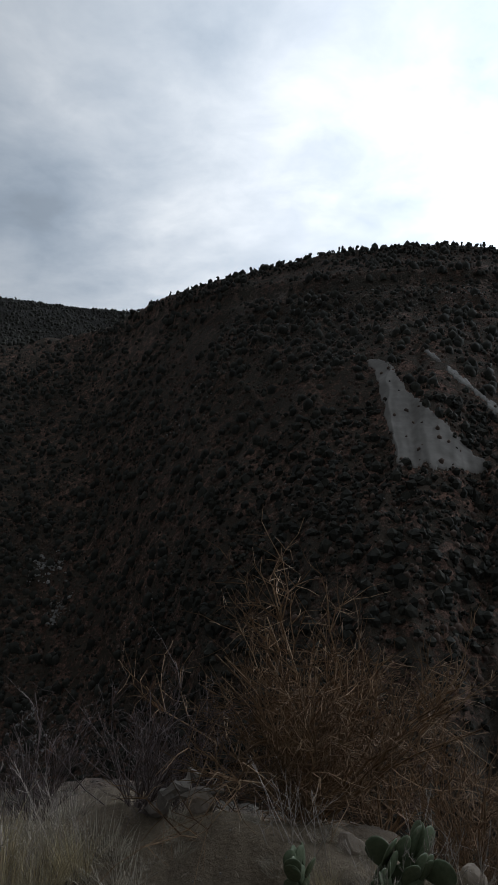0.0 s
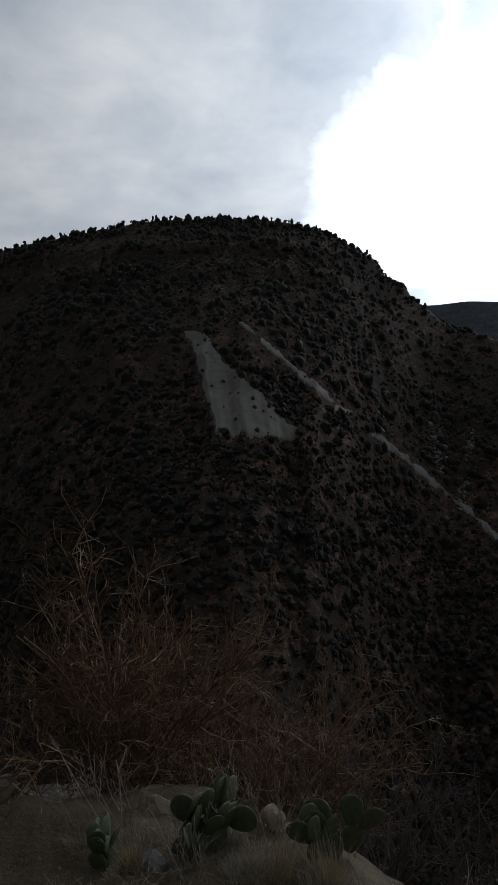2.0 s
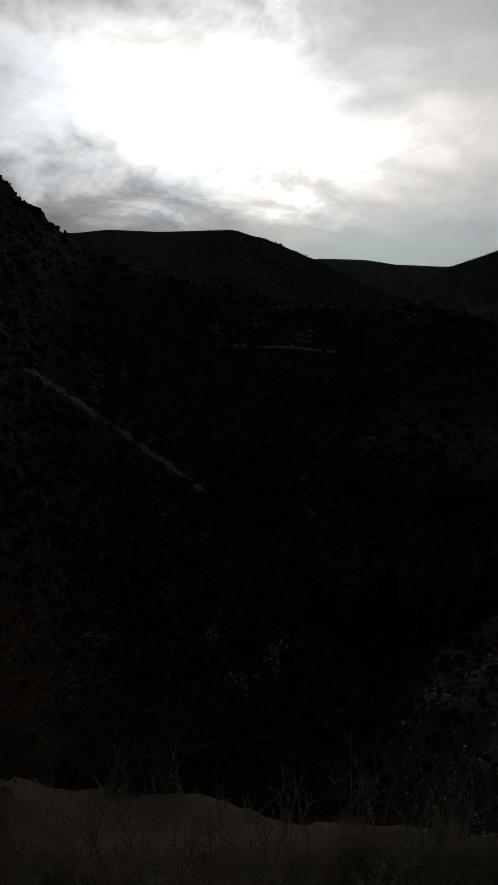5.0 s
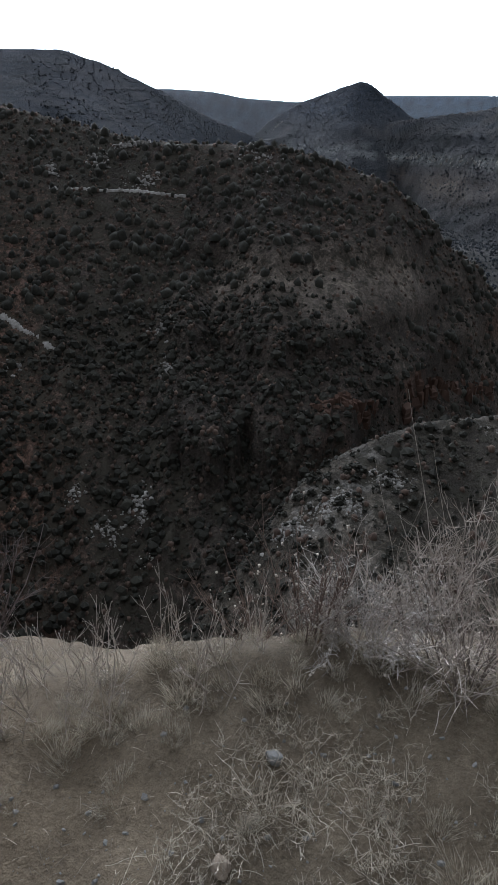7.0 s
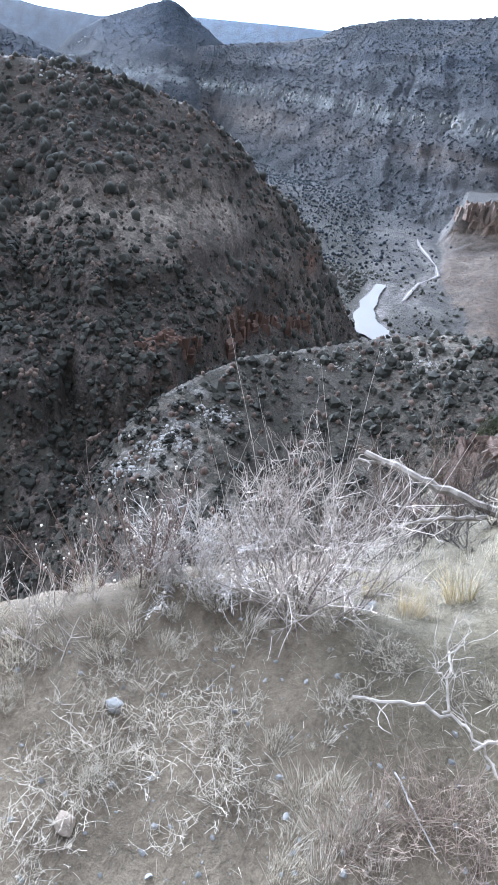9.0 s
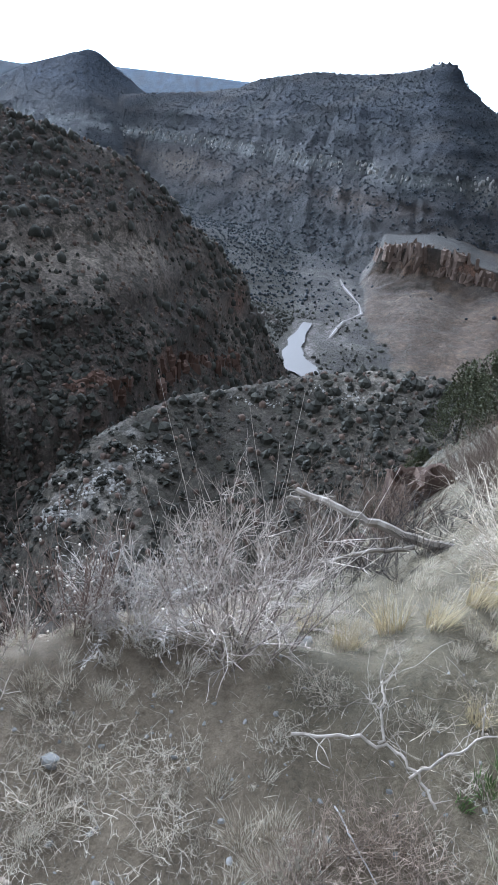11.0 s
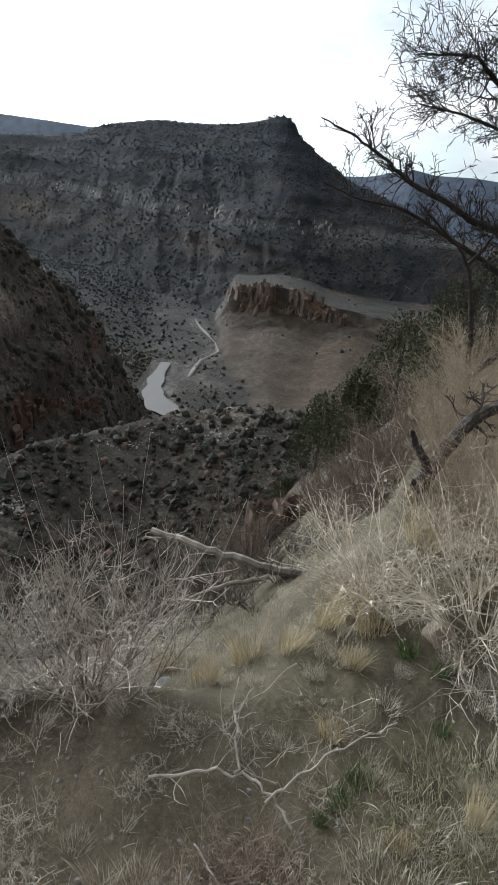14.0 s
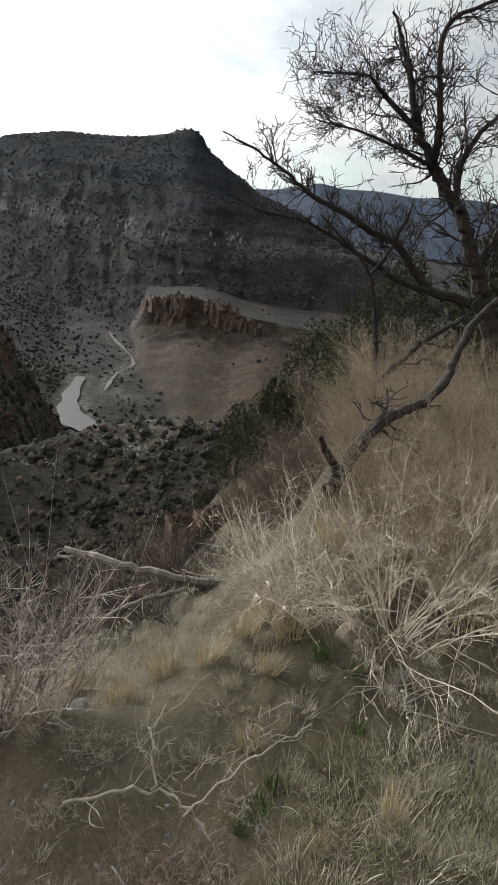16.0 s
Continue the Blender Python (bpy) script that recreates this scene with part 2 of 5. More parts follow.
CLIFF_RED = plain("red_column_rock", (0.070, 0.052, 0.042), (0.20, 0.145, 0.112), 0.35, 0.95, 0.8, 1.0, jitter=0.2)
CLIFF_RUST = plain("rust_cliff_rock", (0.060, 0.038, 0.030), (0.165, 0.098, 0.070), 0.4, 0.95, 0.8, 1.0, jitter=0.2)
CLIFF_GREY = plain("grey_cliff_rock", (0.075, 0.066, 0.058), (0.19, 0.17, 0.15), 0.3, 0.95, 0.8, 1.0, jitter=0.2)
WATER, gw = material("muddy_water")
finish(gw, (0.085, 0.075, 0.068, 1), 0.5, gw.noise(gw.node("ShaderNodeTexCoord").outputs["Object"], 0.6, 4.0), 0.15, 0.3)


# ---- terrain ----
def hash01(ix, iy, seed):
    h = (ix * 374761393 + iy * 668265263 + seed * 974634777) & 0xFFFFFFFF
    h = ((h ^ (h >> 13)) * 1274126177) & 0xFFFFFFFF
    return ((h ^ (h >> 16)) & 0xFFFF) / 65535.0


def vnoise(x, y, seed=0):
    ix, iy = np.floor(x).astype(np.int64), np.floor(y).astype(np.int64)
    fx, fy = x - ix, y - iy
    fx, fy = fx * fx * (3 - 2 * fx), fy * fy * (3 - 2 * fy)
    a, b = hash01(ix, iy, seed), hash01(ix + 1, iy, seed)
    c, d = hash01(ix, iy + 1, seed), hash01(ix + 1, iy + 1, seed)
    return (a + (b - a) * fx) * (1 - fy) + (c + (d - c) * fx) * fy - 0.5


def fbm(x, y, size, octaves=4, seed=0, gain=0.5):
    out, amp = 0.0, 1.0
    for k in range(octaves):
        out = out + amp * vnoise(x / size, y / size, seed + k)
        size, amp = size * 0.47, amp * gain
    return out


EYE = 1.55


def spot(bearing, dist, rise):
    """A place by its bearing, distance and angle of rise from the overlook."""
    a = radians(bearing)
    return dist * math.sin(a), dist * math.cos(a), EYE + dist * math.tan(radians(rise))


# crest lines of the hills: bearing, distance, rise from the overlook; near and far slope; colour of the bare earth,
# with haze blue put into the far ones
RIDGES = {
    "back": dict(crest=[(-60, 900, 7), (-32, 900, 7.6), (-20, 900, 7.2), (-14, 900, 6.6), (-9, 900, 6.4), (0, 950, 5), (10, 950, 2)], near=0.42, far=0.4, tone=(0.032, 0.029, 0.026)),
    "main": dict(crest=[(-40, 640, 1.5), (-14, 600, 4.5), (-9, 540, 6.3), (-7, 500, 7.5), (-1.9, 460, 9.2), (6.7, 430, 11.2), (14.2, 420, 11.5), (19, 424, 11.1), (21.8, 430, 10.3),
                        (24.5, 440, 8.6), (26.6, 445, 7.0), (29.4, 450, 4.8), (31.5, 445, 2.9), (36, 420, 1.5), (40.7, 390, 0.5), (48.5, 355, -1.4), (55, 345, -1.7), (62, 335, -4.0)],
                 near=0.53, far=0.5, tone=(0.185, 0.108, 0.078)),
    "shoulder": dict(crest=[(46, 350, -4), (52, 350, -1.6), (58.8, 350, -1.7), (64, 350, -3.2), (67.6, 355, -4.3), (70, 360, -6.2), (72.5, 370, -8.5), (75, 380, -10.6), (77.4, 390, -12.8), (79.9, 400, -17.0), (82.4, 405, -20.6), (84, 410, -24)],
                     near=0.50, far=0.75, tone=(0.072, 0.056, 0.045)),
    "spur": dict(crest=[(50, 120, -42), (57.5, 132, -34.0), (61, 142, -29.4), (65.7, 150, -25.9), (69, 160, -24.3), (72.5, 170, -22.8), (76.6, 180, -22.0), (84, 192, -20.1), (91, 200, -18.7), (96, 200, -18.9), (112, 190, -17.5), (140, 190, -12)],
                 near=0.24, far=0.8, tone=(0.080, 0.068, 0.053)),
    # far hills, butte, plateau, mountain and horizon: distance haze painted in as blue
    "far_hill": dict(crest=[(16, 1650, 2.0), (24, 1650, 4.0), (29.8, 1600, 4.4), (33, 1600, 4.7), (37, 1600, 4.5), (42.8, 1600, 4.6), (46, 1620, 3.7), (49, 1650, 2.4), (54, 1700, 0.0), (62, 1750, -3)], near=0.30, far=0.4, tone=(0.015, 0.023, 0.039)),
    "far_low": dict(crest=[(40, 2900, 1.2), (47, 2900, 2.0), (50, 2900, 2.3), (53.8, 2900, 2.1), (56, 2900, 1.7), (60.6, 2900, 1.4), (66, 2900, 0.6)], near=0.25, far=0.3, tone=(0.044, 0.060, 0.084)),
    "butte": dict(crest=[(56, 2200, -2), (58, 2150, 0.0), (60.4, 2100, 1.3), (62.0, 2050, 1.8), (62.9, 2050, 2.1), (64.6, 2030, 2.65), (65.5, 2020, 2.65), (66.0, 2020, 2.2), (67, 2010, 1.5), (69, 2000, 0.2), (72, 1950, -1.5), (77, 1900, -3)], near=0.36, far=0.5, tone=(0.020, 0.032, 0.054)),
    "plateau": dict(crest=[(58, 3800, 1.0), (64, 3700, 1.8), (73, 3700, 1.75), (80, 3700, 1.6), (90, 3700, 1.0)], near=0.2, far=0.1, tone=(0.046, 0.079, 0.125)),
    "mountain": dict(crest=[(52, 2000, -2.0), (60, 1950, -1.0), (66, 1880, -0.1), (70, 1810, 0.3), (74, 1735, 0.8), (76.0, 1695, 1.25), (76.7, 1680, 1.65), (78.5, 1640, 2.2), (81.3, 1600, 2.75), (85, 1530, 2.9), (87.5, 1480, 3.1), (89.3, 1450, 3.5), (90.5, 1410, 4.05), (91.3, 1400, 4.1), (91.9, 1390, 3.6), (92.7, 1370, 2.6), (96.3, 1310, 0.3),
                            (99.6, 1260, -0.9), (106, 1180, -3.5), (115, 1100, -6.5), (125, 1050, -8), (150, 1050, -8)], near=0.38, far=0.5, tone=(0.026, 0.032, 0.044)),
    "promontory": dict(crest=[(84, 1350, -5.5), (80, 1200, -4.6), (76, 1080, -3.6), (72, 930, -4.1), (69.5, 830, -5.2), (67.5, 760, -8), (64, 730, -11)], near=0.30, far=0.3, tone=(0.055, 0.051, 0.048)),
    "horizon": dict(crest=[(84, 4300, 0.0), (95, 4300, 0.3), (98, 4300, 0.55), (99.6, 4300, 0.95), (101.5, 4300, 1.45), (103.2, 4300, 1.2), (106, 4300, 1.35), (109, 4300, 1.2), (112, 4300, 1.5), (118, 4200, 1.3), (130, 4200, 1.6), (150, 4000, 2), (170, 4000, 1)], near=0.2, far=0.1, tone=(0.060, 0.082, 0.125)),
    "mesa": dict(crest=[(85.2, 800, -12.0), (87.0, 790, -11.0), (87.8, 778, -9.6), (88.2, 772, -9.2), (89.8, 765, -9.15), (92.4, 757, -8.75), (96, 745, -8.95), (98.7, 755, -8.5), (102.6, 760, -8.6), (107, 750, -8.4), (125, 700, -8), (150, 700, -8)],
                 near=0.19, far=0.06, tone=(0.070, 0.048, 0.032)),
}
RIVER_Z = -170.0
# course of the river: bearing, distance, width
RIVER_POOL = [(83.3, 600, 8), (82.5, 545, 13), (82.3, 505, 17), (83.2, 478, 23), (84.6, 458, 16)]
RIVER_RAPIDS = [(85.3, 560, 2), (85.7, 585, 4), (86.3, 620, 2), (87.2, 640, 1.2), (87.7, 655, 4), (87.4, 690, 1.2), (86.4, 735, 5), (85.8, 765, 3.5), (85.5, 800, 1.2)]
# rim of the dirt shoulder: bearing, distance, slope below it
RIM = [(-180, 12, 0.0), (-120, 8.0, 0.2), (-60, 3.0, 0.5), (-30, 2.6, 0.62), (-8, 2.55, 0.70), (8, 2.4, 0.75), (20, 2.15, 0.8), (27, 1.92, 0.9), (34, 1.8, 1.0), (47, 1.72, 1.02), (62, 1.82, 1.02), (76, 2.0, 1.0), (84, 1.95, 0.86), (91, 2.05, 0.68), (97, 2.3, 0.50),
       (103, 3.1, 0.37), (107, 5.4, 0.33), (109, 6.8, 0.28), (118, 7.2, 0.25), (130, 8.0, 0.2), (160, 10, 0.1), (180, 12, 0.0)]


ROUNDED = {}


def along(table, column, bearing, window=13):
    """A column of a crest table at every bearing, with the corners rounded."""
    key = (tuple(table[0]), tuple(table[-1]), column, window)
    fine = np.arange(-180, 180.01, 0.1)
    if key not in ROUNDED:
        v = np.interp(fine, [c[0] for c in table], [c[column] for c in table])
        k = np.hanning(window)
        ROUNDED[key] = np.convolve(np.pad(v, window // 2, mode="edge"), k / k.sum(), mode="valid")
    return np.interp(bearing, fine, ROUNDED[key])


def bench(h, w, level, rise, sharp, wide):
    """Steps a slope into a cliff of that rise at a level, with a flatter bench above and below."""
    s1 = 1 / (1 + np.exp(-np.clip((w - level) / sharp, -40, 40)))
    s2 = 1 / (1 + np.exp(-np.clip((w - level) / wide, -40, 40)))
    return h + rise * (s1 - s2)


def blend(tone, mask, colour):
    m = np.clip(mask, 0, 1)[..., None]
    return tone * (1 - m) + np.array(colour) * m


def bare_patch(b, e):
    """Open stony ground on the upper shoulder: 1 in its middle."""
    return np.exp(-((b - 63.5) / 7.5) ** 2 - ((e + 12.2 - 0.05 * (b - 63)) / 2.8) ** 2)


def terrain(x, y):
    """Height, bare-earth colour (with painted haze on the far hills) and hill number of the land at each place."""
    r = np.hypot(x, y)
    b = np.degrees(np.arctan2(x, y))
    rough = fbm(x, y, 90, 5, 3)
    small = fbm(x, y, 17, 3, 7)
    cut = np.abs(fbm(b / 3.2 + 1.6 * rough, r / 420.0, 1.0, 3, 11))
    rim, k = along(RIM, 1, b), along(RIM, 2, b)
    e = r - rim - 0.25 * fbm(x, y, 0.8, 2, 91)
    own = np.where(e > 0, -k * (np.sqrt(e * e + 0.1) - 0.316), 0.0)
    own = own + 0.035 * fbm(x, y, 0.55, 5, 21, 0.6) * np.clip(r, 0.5, 3) + 0.06 * fbm(x, y, 1.7, 2, 25)
    own = own + np.clip(0.12 * (e - 1), 0, 5) * fbm(x, y, 14, 4, 5) * 1.4
    own = own + np.where(np.abs(b) > 128, 0.4 * np.clip(r - 14, 0, 120), 0) * np.clip((np.abs(b) - 128) / 25, 0, 1)
    z = own
    tone = np.empty(x.shape + (3,))
    tone[:] = (0.148, 0.118, 0.082)
    tone = blend(tone, (58 - b) / 22, (0.150, 0.116, 0.078))
    tone = blend(tone, (e - 0.6) / 1.5, (0.060, 0.044, 0.032))
    tone = blend(tone, np.clip((r - 1.3) / 0.6, 0, 1) * np.clip((b - 80) / 6, 0, 0.8), (0.078, 0.067, 0.043))
    kind = np.zeros(x.shape, int)
    for i, (name, ridge) in enumerate(RIDGES.items(), 1):
        dist, rise = along(ridge["crest"], 1, b, 91), along(ridge["crest"], 2, b)
        zc = EYE + dist * np.tan(np.radians(rise))
        if name in ("mountain", "butte", "main", "far_hill"):
            # lower down, the slope forgets the small shapes of its crest
            broad = EYE + dist * np.tan(np.radians(along(ridge["crest"], 2, b, 91)))
            reach = 0.05
            if name == "mountain":
                zc = zc + (broad - zc) * (1 - np.exp(-np.clip(dist - r, 0, 1e5) / (0.025 * dist))) * (r < dist)
                broad, reach = EYE + dist * np.tan(np.radians(along(ridge["crest"], 2, b, 261))), 0.14
            zc = zc + (broad - zc) * (1 - np.exp(-np.clip(dist - r, 0, 1e5) / (reach * dist))) * (r < dist)
        lo, hi = ridge["crest"][0][0], ridge["crest"][-1][0]
        outside = np.maximum(np.maximum(lo - b, b - hi), 0)
        far = np.radians(np.clip(outside, 0, 60)) * dist
        near_side = r < dist
        d = np.abs(r - dist)
        slope_d = np.where(near_side, ridge["near"], ridge["far"]) * d
        if name == "mesa":
            dn = d + 22 * fbm(x, y, 17, 3, 61) + 5
            face = 3 + 21 * np.exp(-(np.clip(b - 90.0, 0, 99) / 7.0) ** 4) * np.clip((b - 87.9) / 0.7, 0, 1)
            foot = np.clip(dn - 7, 0, 1e4)
            slope_d = np.where(near_side, face * np.clip(dn / 7, 0, 1) + 0.36 * np.minimum(foot, 34) + 0.075 * np.clip(foot - 34, 0, 1e4), 0.05 * d) + (24 - face)
        h = zc - slope_d - 1.5 * far
        below = np.clip(zc - h, 0, 200)
        big = name in ("mountain", "far_hill", "butte", "promontory", "plateau", "horizon")
        amp = np.clip(0.14 * below, 0, 20 if big else 8)
        if name == "mesa":
            amp = np.clip(0.06 * below, 0, 3)
        h = h + amp * ((0.45 if big else 0.8) * rough - (0.6 if name == "mountain" else 0.22 if big else 1.3) * cut + (0.04 if big else 0.22)) + np.clip(0.05 * below, 0, 1.6) * small
        if name in ("mountain", "promontory"):
            w = h + 5 * rough
            patchy = np.clip(0.55 + 1.5 * fbm(x, y, 170, 3, 39), 0.0, 1.3)
            for level, step in ((78, 9), (46, 6), (10, 8), (-34, 11), (-66, 14), (-100, 9), (-128, 8)):
                h = bench(h, w, level, step * (1.0 if level == -66 else patchy) * np.clip((b - 66) / 6, 0.2, 1), 1.0, 12.0)
        if name == "mountain":
            # side canyon that comes down left of the mountain, and smaller gullies down its face
            mid = 69.8 - 1.2 * np.clip((r - 1250) / 400, -1, 1) + 0.6 * fbm(r, r * 0, 130, 2, 58)
            h = h - 26 * np.exp(-((b - mid) / 1.0) ** 2) * np.clip((r - 900) / 250, 0, 1) * np.clip((1790 - r) / 260, 0, 1)
            gully = np.abs(fbm(b / 2.1 + 0.5 * rough, r / 900.0, 1.0, 3, 13))
            h = h - np.clip(0.16 * below, 0, 17) * np.clip(0.22 - gully, 0, 1) * 1.6
            rib = np.abs(fbm(b / 0.7 + 0.8 * rough, r / 500.0, 1.0, 2, 15))
            h = h - np.clip(0.07 * below, 0, 6) * np.clip(0.26 - rib, 0, 1) * 1.5
        if name in ("main", "shoulder"):
            # ravine between the dark hill and the lighter shoulder
            mid = 58.5 - 6.5 * np.clip((r - 130) / 190, 0, 1.2) + 1.2 * fbm(r, r * 0, 60, 2, 57)
            h = h - 9 * np.exp(-((b - mid) / 2.4) ** 2) * np.clip((r - 100) / 80, 0, 1) * np.clip((345 - r) / 60, 0, 1)
        if name == "main":
            h = bench(h, h + 4 * rough, 58, 7, 0.8, 8.0)
            h = bench(h, h + 4 * rough, 44, 5, 0.8, 8.0)
        if name == "shoulder":
            h = bench(h, h + 7 * rough, -94, 11, 1.0, 12.0)
            h = bench(h, h + 5 * rough, -72, 5, 0.7, 8.0)
            h = bench(h, h + 5 * rough, -50, 4, 0.7, 8.0)
        over = h > z
        kind = np.where(over, i, kind)
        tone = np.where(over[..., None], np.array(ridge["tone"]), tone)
        patch = fbm(x, y, 60, 4, 41)
        if name == "mountain":
            w = h + 5 * rough
            tone = blend(tone, over * np.clip((-w - 10) / 50, 0, 1), (0.036, 0.035, 0.038))
            for level, wide, col in ((10, 4, (0.026, 0.024, 0.026)), (46, 3, (0.026, 0.024, 0.026)), (78, 4, (0.024, 0.023, 0.024)), (-34, 6, (0.024, 0.024, 0.027)), (-86, 4, (0.030, 0.027, 0.026)), (-128, 5, (0.028, 0.025, 0.025))):
                tone = blend(tone, over * np.exp(-((w - level) / wide) ** 2) * (0.15 + 2.2 * fbm(x, y, 120, 3, 40)), col)
            tone = blend(tone, over * (2.2 * fbm(x, y, 34, 4, 42)), (0.060, 0.056, 0.056))
            tone = blend(tone, over * (2.6 * fbm(x, y, 75, 4, 44) - 0.05), (0.022, 0.025, 0.028))
            tone = blend(tone, over * np.clip(0.18 - gully, 0, 1) * 2.0, (0.024, 0.026, 0.028))
            tone = blend(tone, over * np.exp(-((w + 71) / 7) ** 2) * np.clip(0.75 + 1.3 * fbm(x, y, 22, 3, 43), 0, 0.95) * np.clip((b - 60) / 3, 0, 1), (0.36, 0.355, 0.34))
            tone = blend(tone, over * np.exp(-((w + 108) / 16) ** 2) * (0.35 + 1.6 * patch), (0.076, 0.056, 0.045))
            tone = blend(tone, over * np.exp(-((b - 71.5) / 2.2) ** 2) * np.exp(-((w + 115) / 20) ** 2), (0.125, 0.098, 0.080))
            tone = blend(tone, over * np.exp(-((b - 97) / 3.2) ** 2) * np.exp(-((w + 82) / 10) ** 2) * (0.7 + 2 * patch), (0.20, 0.18, 0.155))
        # the butte's lower tones keep the painted haze blue
        if name == "butte":
            low = over * np.clip((25 - h - 5 * rough) / 45, 0, 1)
            tone = blend(tone, low, (0.023, 0.028, 0.037))
            tone = blend(tone, low * (2.4 * fbm(x, y, 60, 4, 46)), (0.055, 0.055, 0.060))
            tone = blend(tone, over * np.exp(-((h + 5 * rough + 62) / 16) ** 2) * np.clip(0.25 + 1.9 * fbm(x, y, 26, 3, 48), 0, 0.9), (0.22, 0.22, 0.22))
        if name == "promontory":
            tone = blend(tone, over * (0.1 + 1.5 * patch), (0.09, 0.08, 0.07))
        # paler patches, still tinted blue for haze
        if name == "far_hill":
            tone = blend(tone, over * (1.6 * patch), (0.028, 0.033, 0.045))
        if name == "main":
            tone = blend(tone, over * (0.3 + 1.5 * patch), (0.070, 0.048, 0.034))
            tone = blend(tone, over * (np.exp(-((h + 4 * rough - 57) / 4) ** 2) + np.exp(-((h + 4 * rough - 43) / 4) ** 2)) * (0.1 + 2 * fbm(x, y, 12, 2, 45)), (0.20, 0.175, 0.15))
            tone = blend(tone, over * (h > 8) * (-0.2 + 1.4 * fbm(x, y, 30, 3, 47)), (0.13, 0.105, 0.08))
        if name == "main":
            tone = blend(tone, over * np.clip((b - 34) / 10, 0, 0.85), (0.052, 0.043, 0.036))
        if name == "shoulder":
            e_here = np.degrees(np.arctan2(h - EYE, r))
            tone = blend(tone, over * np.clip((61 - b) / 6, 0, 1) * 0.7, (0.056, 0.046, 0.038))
            tone = blend(tone, over * (0.05 + 2.0 * fbm(x, y, 40, 3, 49)), (0.15, 0.122, 0.098))
            tone = blend(tone, over * bare_patch(b, e_here) * (0.85 + 1.2 * fbm(x, y, 22, 3, 50)), (0.27, 0.225, 0.18))
            tone = blend(tone, over * np.exp(-((h + 95) / 6) ** 2) * np.clip((b - 61) / 4, 0, 1) * (0.3 + 1.6 * fbm(x, y, 20, 2, 51)), (0.22, 0.115, 0.078))
        if name == "spur":
            tone = blend(tone, over * (0.1 + 2.0 * fbm(x, y, 16, 3, 53)), (0.165, 0.145, 0.118))
            vein = np.clip(1 - 10 * np.abs(fbm(x + 0.7 * y, 0.4 * y, 11, 3, 55)), 0, 1) * np.clip(1.4 - np.abs(b - 64.5) / 6, 0.12, 1)
            tone = blend(tone, over * vein * 0.5, (0.31, 0.295, 0.27))
        if name == "mesa":
            tone = blend(tone, over * near_side * np.clip(1.2 - np.abs(dn - 4) / 6, 0, 1) * (face > 8) * (0.7 + 1.5 * fbm(x, y, 14, 2, 63)), (0.20, 0.118, 0.082))
            tone = blend(tone, over * near_side * np.clip((dn - 9) / 6, 0, 1) * np.clip((70 - dn) / 40, 0, 1) * (0.35 + 1.6 * fbm(x, y, 15, 3, 65)), (0.082, 0.070, 0.060))
            tone = blend(tone, over * (0.0 + 1.6 * patch) * near_side, (0.082, 0.062, 0.046))
            tone = blend(tone, over * (~near_side) * (0.6 + 1.4 * patch), (0.040, 0.036, 0.031))
            tone = blend(tone, over * np.clip((88.2 - b) / 1.2, 0, 1), (0.115, 0.10, 0.088))
        z = np.maximum(z, h)
    flat = RIVER_Z + 2.2 * fbm(x, y, 45, 4, 71) + 0.22 * np.radians(np.clip(81.5 + 1.2 * rough - b, 0, 8)) * r * np.clip((r - 400) / 100, 0, 1) * np.clip((1150 - r) / 250, 0, 1)
    over = flat > z
    kind = np.where(over, 20, kind)
    tone = np.where(over[..., None], np.array((0.046, 0.041, 0.037)), tone)
    tone = blend(tone, over * (2.0 * fbm(x, y, 30, 3, 73)), (0.10, 0.09, 0.08))
    tone = blend(tone, over * np.clip((82.0 + 1.5 * rough - b) / 1.5, 0, 0.9), (0.036, 0.035, 0.032))
    tone = blend(tone, over * np.clip((r - 640) / 120, 0, 0.8) * np.clip(1.2 + 1.6 * rough, 0, 1), (0.038, 0.037, 0.036))
    z = np.maximum(z, flat)
    bed = np.full(x.shape, 1e9)
    for line in (RIVER_POOL, RIVER_RAPIDS):
        for (b0, d0, w0), (b1, d1, w1) in zip(line, line[1:]):
            ax, ay, bx, by = d0 * math.sin(radians(b0)), d0 * math.cos(radians(b0)), d1 * math.sin(radians(b1)), d1 * math.cos(radians(b1))
            ux, uy = bx - ax, by - ay
            t = np.clip(((x - ax) * ux + (y - ay) * uy) / (ux * ux + uy * uy), 0, 1)
            bed = np.minimum(bed, np.hypot(x - ax - t * ux, y - ay - t * uy) - 0.5 * (w0 + (w1 - w0) * t))
    z = np.where(bed < 40, np.minimum(z, RIVER_Z + np.clip((bed - 1) * 0.12, -0.6, 30) + np.clip(bed - 6, 0, 40) * 1.2), z)
    tone = blend(tone, (kind == 20) * np.clip(1 - bed / 14, 0, 0.6), (0.18, 0.16, 0.145))
    mott = np.clip(1 + 0.5 * fbm(x, y, 26, 4, 81, 0.7), 0.55, 1.5)[..., None]
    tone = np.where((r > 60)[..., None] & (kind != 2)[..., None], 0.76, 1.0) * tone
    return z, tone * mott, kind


def height(x, y):
    return terrain(np.atleast_1d(np.asarray(x, float)), np.atleast_1d(np.asarray(y, float)))[0]


